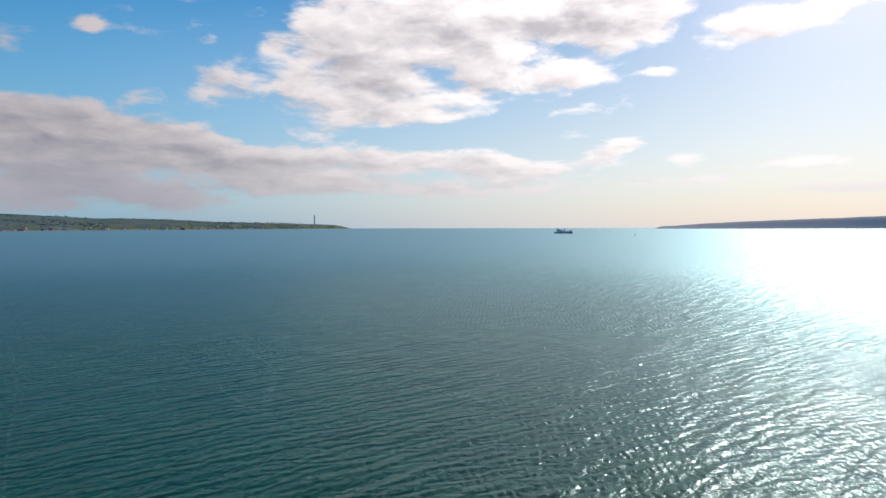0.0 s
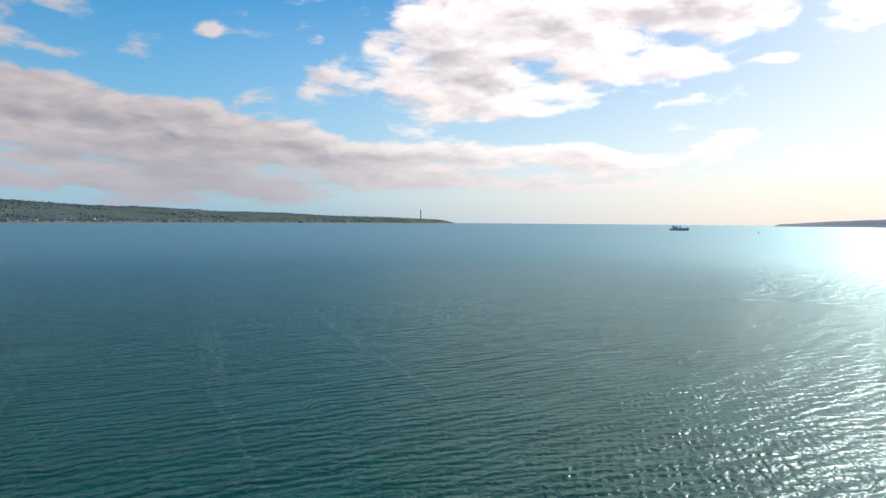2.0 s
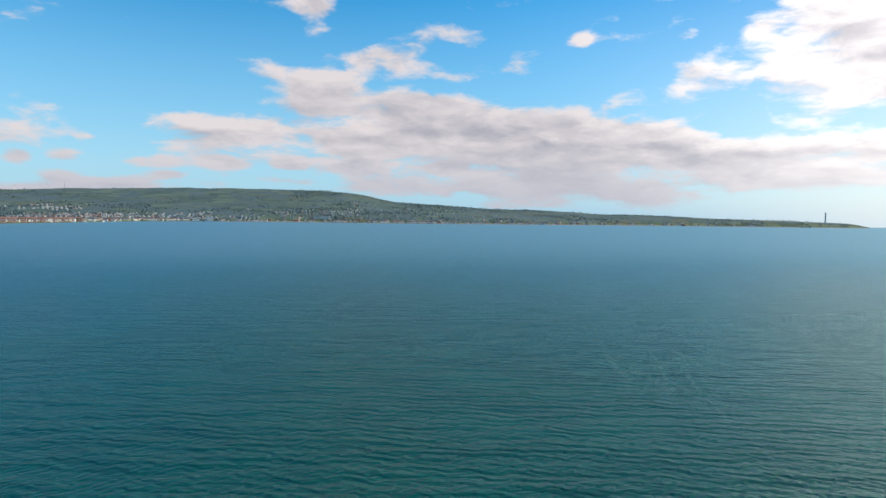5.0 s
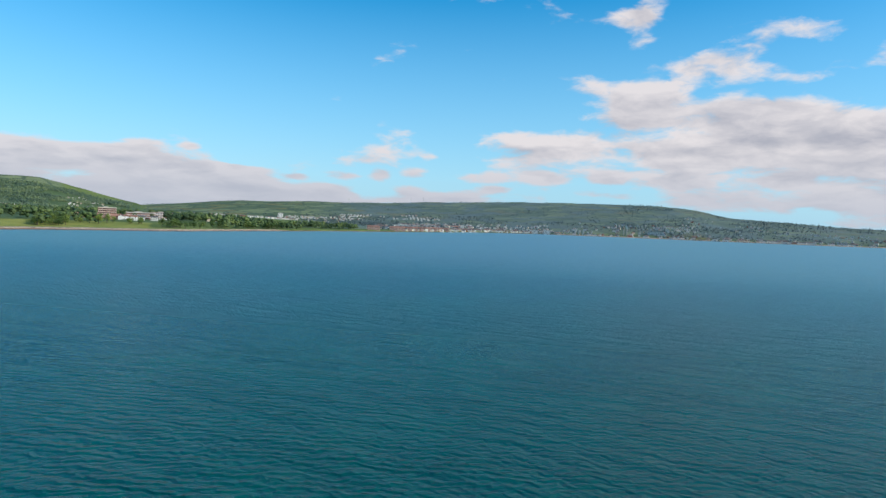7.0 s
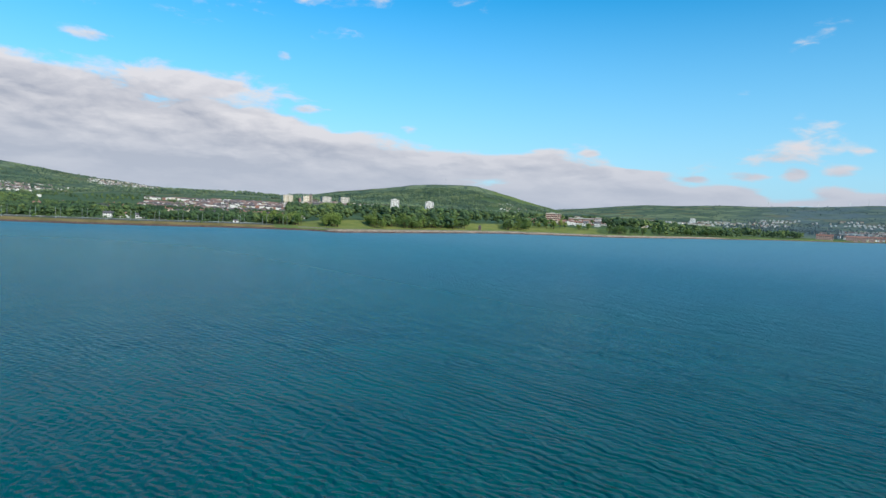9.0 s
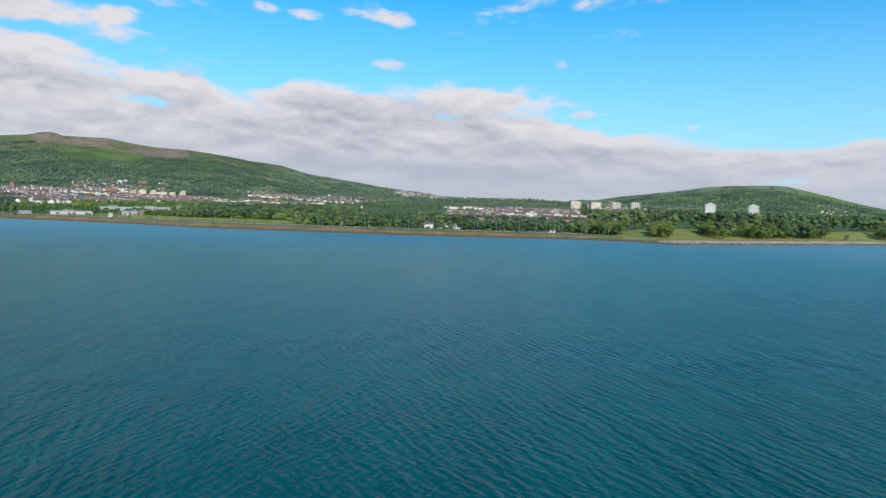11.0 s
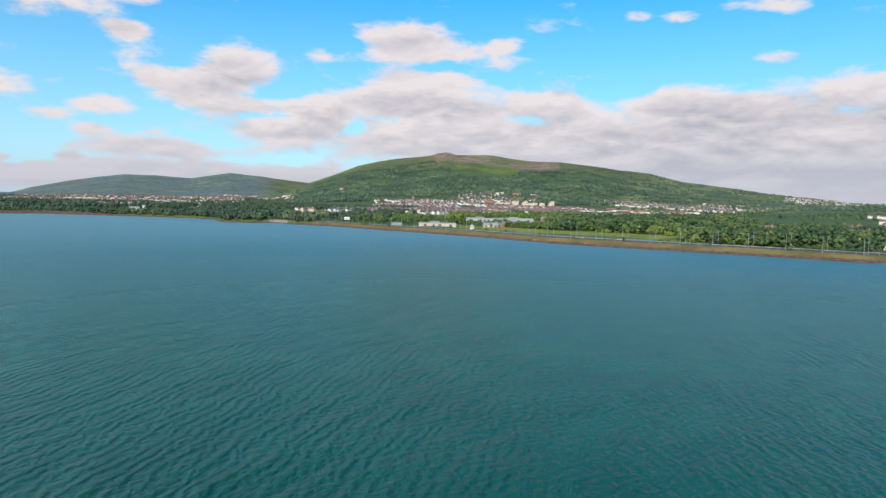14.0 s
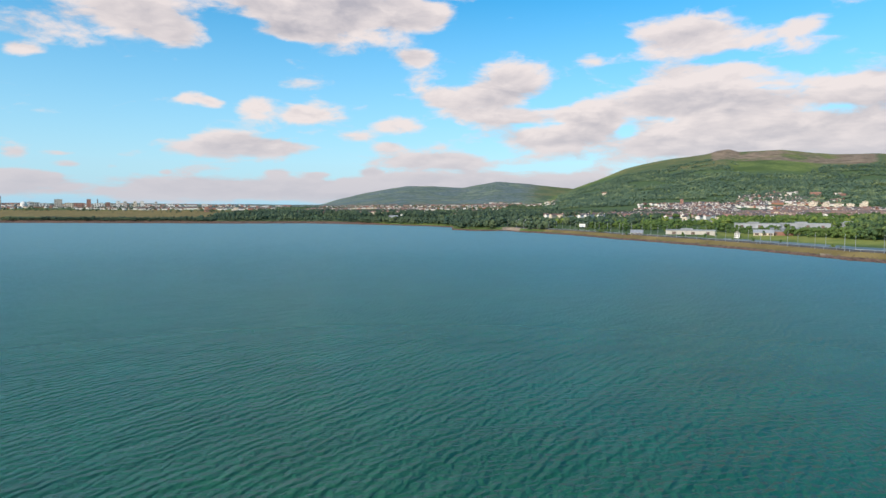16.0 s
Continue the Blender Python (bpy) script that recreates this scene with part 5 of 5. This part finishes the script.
block("mill_hall", "long white works hall on the coast", "factory", *polar_xy(55.4, 2850), 70, 20, 12, -55, RENDER_WHITE, 2, 10)


def stack(name, label, x, y, z0, z1, r0, r1, mat, cat="chimney", bands=0):
    top = thing(name, label, cat)
    part("shaft", tube([(0, 0, -3, r0), (0, 0, (z1 - z0) * 0.5, (r0 + r1) / 2), (0, 0, z1 - z0, r1)], 14), mat, top)
    part("rim", tube([(0, 0, z1 - z0, r1 * 1.15), (0, 0, z1 - z0 + r1 * 0.5, r1 * 1.15)], 14), mat, top)
    top.matrix_basis = pose(x, y, z0)
    return top


stack("power_station_chimney", "tall slender grey power station chimney on the headland", 4464, -479, 30, 90, 4.2, 3.2, CONCRETE)
block("power_station", "low grey power station hall under its chimney", "power station", 4440, -380, 60, 40, 12, -95, CONCRETE, 2, 8)
for dx in (0, 9):
    stack("mill_chimney", "pale mill chimney above the coast houses", 2235 + dx, 1700 - dx, float(height(2235, 1700)), float(height(2235, 1700)) + 26, 1.8, 1.3, CONCRETE)
stack("obelisk", "stone obelisk on the hill brow", 3492, 2423, float(height(3492, 2423)), float(height(3492, 2423)) + 15, 2.2, 1.0, STONE, "monument")


def mast(x, y, h, label):
    """A lattice mast: three legs and braces."""
    top = thing("radio_mast", label, "mast", "masts on the hilltops")
    for i in range(3):
        a = 2 * math.pi * i / 3
        part("leg", tube([(math.cos(a) * 1.6, math.sin(a) * 1.6, -2, 0.3), (math.cos(a) * 0.3, math.sin(a) * 0.3, h, 0.15)], 5), STEEL, top)
    for k in range(1, 6):
        q = 1.6 - 1.3 * k / 6
        part("brace", boxes((-q, q, -q, q, h * k / 6, h * k / 6 + 0.3)), STEEL, top)
    part("aerial", tube([(0, 0, h, 0.3), (0, 0, h + 3, 0.12)], 5), STEEL, top)
    return stand(top, x, y, 0)


mast(8, 3880, 40, "thin lattice radio mast on the wooded hill")
mast(2387, 3516, 36, "thin lattice mast on the far plateau")
mast(-3081, 3042, 34, "thin lattice mast on the long ridge")


def turbine(x, y, h, turn):
    top = thing("wind_turbine", "white wind turbine standing on the far plateau", "wind turbine", "turbines on the plateau")
    part("tower", tube([(0, 0, -2, 1.2), (0, 0, h, 0.7)], 8), RENDER_WHITE, top)
    part("nacelle", boxes((-1, 1, -2.5, 2, h - 0.8, h + 1.2)), RENDER_WHITE, top)
    for k in range(3):
        part("blade", boxes((-0.6, 0.6, -2.9, -2.6, 0, h * 0.42, 0.5)), RENDER_WHITE, top, at=pose(0, 0, h + 0.2, 0, 25 + 120 * k, 0))
    return stand(top, x, y, turn)


for az in (30.9, 33.0, 27.4):
    turbine(*polar_xy(az, 4260), 26, -az)

# ---- the city beyond the flat shore ----
CITY = [(-112.2, 14, 39, "GREY"), (-110.3, 20, 20, "WHITE"), (-109.5, 44, 14, "WHITE"), (-108.5, 26, 30, "GREY"), (-110.0, 30, 18, "GREY"), (-106.5, 14, 32, "BRICK"), (-105.2, 17, 20, "BRICK"), (-107.2, 40, 17, "BRICK"), (-104.5, 13, 25, "WHITE"), (-104.0, 11, 24, "GREY"), (-103.3, 12, 24, "CREAM"), (-102.8, 12, 25, "WHITE"), (-101.8, 8, 24, "GREY"), (-100.7, 26, 15, "WHITE"), (-98.2, 22, 15, "WHITE"), (-107.8, 30, 17, "CREAM"), (-105.8, 36, 16, "WHITE")]
LOOKS = {"GREY": (CONCRETE, "grey concrete office tower of the far city"), "WHITE": (RENDER_WHITE, "white block of flats in the far city"), "BRICK": (BRICK, "pink brick block in the far city"), "CREAM": (CREAM, "cream block of flats in the far city")}
for az, w, h, kind in CITY:
    mat, lab = LOOKS[kind]
    block("city_block", lab, "block", *polar_xy(az, 2950), w, 14, h + 3, -az, mat, max(3, int(h / 5)), 4, "blocks of the far city")
x, y = polar_xy(-105.9, 2950)
stack("works_chimney", "tall dark works chimney in the far city", x, y, float(height(x, y)), float(height(x, y)) + 36, 2.4, 1.8, STONE)
top = thing("storage_dome", "white round storage dome by the harbour", "dome")
part("drum", tube([(0, 0, -2, 11), (0, 0, 14, 11), (0, 0, 19, 9), (0, 0, 23, 5), (0, 0, 24.5, 0.8)], 20), RENDER_WHITE, top)
part("door", boxes((-2, 2, -11.3, -10.6, 0, 4)), STEEL, top)
stand(top, *polar_xy(-110.6, 2900), 0)
for az, w in ((-95.6, 10), (-93.4, 11)):
    block("brick_tower", "brick tower of flats rising over low trees", "tower block", *polar_xy(az, 1900), w, 12, 11 if w > 10 else 14, -az, BRICK if w < 11 else CREAM, 6, 4, "brick towers over the trees")

# ---- the coastal road ----
def strip(name, az0, az1, i0, i1, lift, mat, label, category, step=0.15):
    def lay(az, off):
        d = shore_at(az) + off
        x, y = d * np.sin(np.radians(az)), d * np.cos(np.radians(az))
        mid = shore_at(az) + (i0 + i1) / 2
        z = height(mid * np.sin(np.radians(az)), mid * np.cos(np.radians(az))) + lift
        edge = (off <= i0 + 0.01) | (off >= i1 - 0.01)
        return x, y, z - np.where(edge, 1.2, 0)
    ob = sheet(name, np.arange(az0, az1, step), np.array([i0, i0 + 0.3, (i0 + i1) / 2, i1 - 0.3, i1]), lay, mat)
    return tagged(ob, label, category, kind="structure")


SAND_PATH = simple("sandy_path", (0.18, 0.15, 0.12), (0.28, 0.24, 0.19), 0.2, 0.9, 2.0, 0.05)
strip("road", -66, -15, 16.5, 27, 0.45, ASPHALT, "dual carriageway along the shore bank", "road")
strip("pavement", -13, 24, 10.5, 12.5, 0.35, SAND_PATH, "pale promenade along the park shore", "promenade")


def guard_rail(off):
    """A steel rail on posts, along the road in lengths."""
    for a0 in np.arange(-64, -16, 3.0):
        top = thing("guard_rail", "galvanised steel guard rail along the road edge", "guard rail", "lengths of guard rail")
        bm = bmesh.new()
        last = None
        for a in np.linspace(a0, a0 + 3.0, 9):
            d = float(shore_at(a)) + off
            x, y = polar_xy(a, d)
            z = float(height(x, y)) + 0.55
            ring = [bm.verts.new((x, y, z + k)) for k in (0.45, 0.68)] + [bm.verts.new((x * (d + 0.12) / d, y * (d + 0.12) / d, z + k)) for k in (0.68, 0.45)]
            if last:
                for i in range(4):
                    bm.faces.new((last[i], ring[i], ring[(i + 1) % 4], last[(i + 1) % 4]))
            last = ring
        part("rail", bm, STEEL, top)
        for a in np.linspace(a0 + 0.2, a0 + 2.8, 6):
            x, y = polar_xy(a, float(shore_at(a)) + off + 0.06)
            z = float(height(x, y))
            part("post", boxes((x - 0.07, x + 0.07, y - 0.07, y + 0.07, z - 0.5, z + 1.2)), STEEL, top)


guard_rail(15.8)


def lamp_post(h):
    top = thing("lamp_post", "tall galvanised road lamp with a single arm", "lamp post", "lamps along the coastal road")
    part("pole", tube([(0, 0, -0.8, 0.16), (0, 0, 0.9, 0.15), (0, 0, 0.95, 0.11), (0, 0, h, 0.075)], 8), STEEL, top)
    part("arm", tube([(0, 0, h - 0.05, 0.06), (0, 0.5, h + 0.18, 0.055), (0, 1.3, h + 0.25, 0.05)], 6), STEEL, top)
    part("lantern", boxes((-0.16, 0.16, 1.15, 1.95, h + 0.16, h + 0.34)), CONCRETE, top, "pale lantern head")
    return top


first = lamp_post(7.6)
n = 0
walked = 0.0
last = None
a = -66.5
while a < -13.5:
    x, y = polar_xy(a, float(shore_at(a)) + 15)
    if last:
        walked += math.hypot(x - last[0], y - last[1])
    if last is None or walked > 19:
        walked = 0.0
        for off, flip in ((14.8, 0), (28.5, 180)):
            x1, y1 = polar_xy(a + (0.0 if not flip else 0.35), float(shore_at(a)) + off)
            at = pose(x1, y1, float(height(x1, y1)), 0, 0, -a + flip)
            if n == 0:
                first.matrix_basis = at
            else:
                copy_thing(first, at)
            n += 1
    last = (x, y)
    a += 0.05


def lagoon(az, off):
    d = shore_at(az) + off
    return d * np.sin(np.radians(az)), d * np.cos(np.radians(az)), az * 0 + 1.75


tagged(sheet("lagoon", np.arange(-54, -38.4, 0.2), np.arange(28, 118, 5.0), lagoon, SKY_GREY_WATER), "still lagoon behind the road bank", "lagoon", kind="structure")


OLD_CONCRETE = simple("weathered_concrete", (0.17, 0.145, 0.115), (0.30, 0.26, 0.21), 0.5, 0.9, 4.0, 0.15)


def outfall(az, label):
    top = thing("outfall", label, "outfall", "outfalls at the shore")
    part("headwall", boxes((-4.0, 4.0, -0.5, 1.2, -1.5, 2.4), (-4.6, 4.6, -0.7, 1.4, 2.4, 2.8)), OLD_CONCRETE, top)
    for x in (-2.6, 0, 2.6):
        part("pipe", tube([(x, -0.4, -0.4, 0.95), (x, -0.4, 1.2, 0.95)], 12), STONE, top, "dark pipe mouth")
        part("apron", boxes((x - 1.1, x + 1.1, -3.0, -0.5, -1.2, -0.1)), CONCRETE, top)
    x, y = polar_xy(az, float(shore_at(az)) + 5)
    top.matrix_basis = pose(x, y, 0.3, 0, 0, -az) @ Matrix.Scale(0.5, 4)


outfall(-47.1, "concrete outfall with three dark pipes in the bank")
outfall(-43.9, "pale concrete outfall with three pipe mouths")

top = thing("stone_hut", "dark stone lookout on the edge of the park", "hut")
part("wall", boxes((-1.6, 1.6, -1.6, 1.6, -1.5, 4.6)), STONE, top)
part("roof", boxes((-1.9, 1.9, -1.9, 1.9, 4.6, 5.3, 0.5)), SLATE, top)
piece("window", PANE, top, Matrix.LocRotScale((0, -1.6, 2.2), None, (0.9, 1, 1.2)))
stand(top, 43, 716, 0)

top = thing("boathouse", "small white boathouse with a flagpole at the shore", "boathouse")
part("wall", prism_walls(5.5, 4.0, 2.6, 3.9), RENDER_WHITE, top)
part("roof", gable(5.5, 4.0, 2.6, 3.9), SLATE, top)
part("door", boxes((-1.1, 1.1, -2.08, -1.98, 0, 2.1)), STONE, top)
part("flagpole", tube([(3.6, 0, -1, 0.1), (3.6, 0, 9.5, 0.05)], 6), RENDER_WHITE, top)
part("slipway", boxes((-2.2, 2.2, -9, -2.2, -1.6, -0.2)), CONCRETE, top)
top.matrix_basis = pose(-184, 556, float(height(-184, 556)) + 0.3, 0, 0, 18) @ Matrix.Scale(0.72, 4)

top = thing("road_sign", "white and blue road sign on two steel posts", "road sign")
part("board", boxes((-2.6, 2.6, -0.12, 0.05, 3.2, 6.0)), RENDER_WHITE, top)
part("panel", boxes((-2.3, 2.3, -0.16, -0.12, 3.5, 4.8)), SHEET, top, "blue-grey lower panel")
for x in (-1.8, 1.8):
    part("post", tube([(x, 0, -0.6, 0.12), (x, 0, 5.6, 0.1)], 6), STEEL, top)
stand(top, *polar_xy(-60.9, float(shore_at(-60.9)) + 31), 61)

# rock armour at the water's edge
n = 3200
az = rng.uniform(-72, 27, n)
off = rng.normal(3.0, 2.2, n).clip(-2, 9)
keep = ~((az > -67) & (az < -65.2))
az, off = az[keep], off[keep]
d = shore_at(az) + off
x, y = d * np.sin(np.radians(az)), d * np.cos(np.radians(az))
s = rng.uniform(0.15, 0.5, len(x))
me = merged("shore_rocks", STONE, OCTA, OCTA_F, np.stack([x, y, height(x, y) + 0.1], -1), np.stack([s * 1.3, s, s * 0.7], -1), rng.uniform(0, 6.3, len(x)), 0.3)
tagged(new("shore_rocks", me), "dark weed-covered boulders along the waterline", "rocks", kind="stuff")

# ---- on the water ----
FOAM = simple("foam", (0.55, 0.60, 0.62), (0.80, 0.82, 0.82), 0.2, 0.9, 2.0, 0.05)
HULL = simple("hull_paint", (0.28, 0.31, 0.38), (0.38, 0.41, 0.48), 0.3, 0.5, 3.0, 0.1)
SHIP_WHITE = simple("ship_white", (0.72, 0.73, 0.75), (0.84, 0.84, 0.85), 0.1, 0.5, 1.0, 0.05)


def ferry(x, y, length, turn):
    top = thing("ferry", "grey-white car ferry with a blue hull under way", "ship")
    L, B = length / 2, length * 0.075
    bm = bmesh.new()
    rows = []
    for u, b, z1 in ((-1.0, 0.05, 0.105), (-0.93, 0.45, 0.10), (-0.8, 0.85, 0.09), (-0.6, 1.0, 0.085), (0.9, 1.0, 0.085), (1.0, 0.9, 0.085)):
        rows.append([bm.verts.new((u * L, s * B * b, z)) for s, z in ((-1, -1.0), (-1, z1 * length), (1, z1 * length), (1, -1.0))])
    for p, q in zip(rows, rows[1:]):
        for i in range(4):
            bm.faces.new((p[i], q[i], q[(i + 1) % 4], p[(i + 1) % 4]))
    bm.faces.new(rows[0])
    bm.faces.new(rows[-1][::-1])
    part("hull", bm, HULL, top)
    z = 0.085 * length
    part("car_deck", boxes((-0.72 * L, 0.97 * L, -B * 0.97, B * 0.97, z, z + length * 0.05)), SHIP_WHITE, top)
    part("accommodation", boxes((-0.78 * L, -0.12 * L, -B * 0.95, B * 0.95, z + length * 0.05, z + length * 0.13), (-0.74 * L, -0.42 * L, -B * 0.9, B * 0.9, z + length * 0.13, z + length * 0.165)), SHIP_WHITE, top)
    part("bridge", boxes((-0.72 * L, -0.58 * L, -B * 1.1, B * 1.1, z + length * 0.165, z + length * 0.195)), SHIP_WHITE, top)
    part("funnel", boxes((0.02 * L, 0.16 * L, -B * 0.4, B * 0.4, z + length * 0.05, z + length * 0.17, 0.25)), HULL, top)
    part("stern_house", boxes((0.62 * L, 0.9 * L, -B * 0.9, B * 0.9, z + length * 0.05, z + length * 0.095)), SHIP_WHITE, top)
    part("mast", tube([(-0.64 * L, 0, z + length * 0.19, 0.25), (-0.64 * L, 0, z + length * 0.27, 0.1)], 6), SHIP_WHITE, top)
    for k in range(9):
        piece("window", PANE, top, Matrix.LocRotScale((-0.72 * L + k * 0.065 * L, -B * 0.95, z + length * 0.085), None, (length * 0.02, 1, length * 0.018)))
    top.matrix_basis = pose(x, y, 0, 0, 0, turn)
    return top


ferry(1698, -953, 46, -111.7)


def wake_place(u, v):
    x = np.interp(u, [0, 0.55, 1], [1690, 1500, 1370])
    y = np.interp(u, [0, 0.55, 1], [-974, -1032, -1116]) + v * (1.2 + 3.0 * u) + ripple(u * 300, v * 4, 12, 61, 3) * 1.2
    return x, y, u * 0 + 0.06


tagged(sheet("wake", np.linspace(0, 1, 90), np.array([-1.0, 0, 1.0]), wake_place, FOAM), "thin white wake trailing the ferry", "wake", kind="structure")
top = thing("channel_buoy", "small dark channel buoy on the open water", "buoy")
part("float", tube([(0, 0, -0.8, 1.3), (0, 0, 0.5, 1.4), (0, 0, 0.9, 1.0)], 12), HULL, top)
part("cage", tube([(0, 0, 0.9, 0.7), (0, 0, 3.6, 0.25)], 6), HULL, top)
part("topmark", tube([(0, 0, 3.6, 0.5), (0, 0, 4.4, 0.1)], 8), HULL, top)
top.matrix_basis = pose(1354, -946, 0)
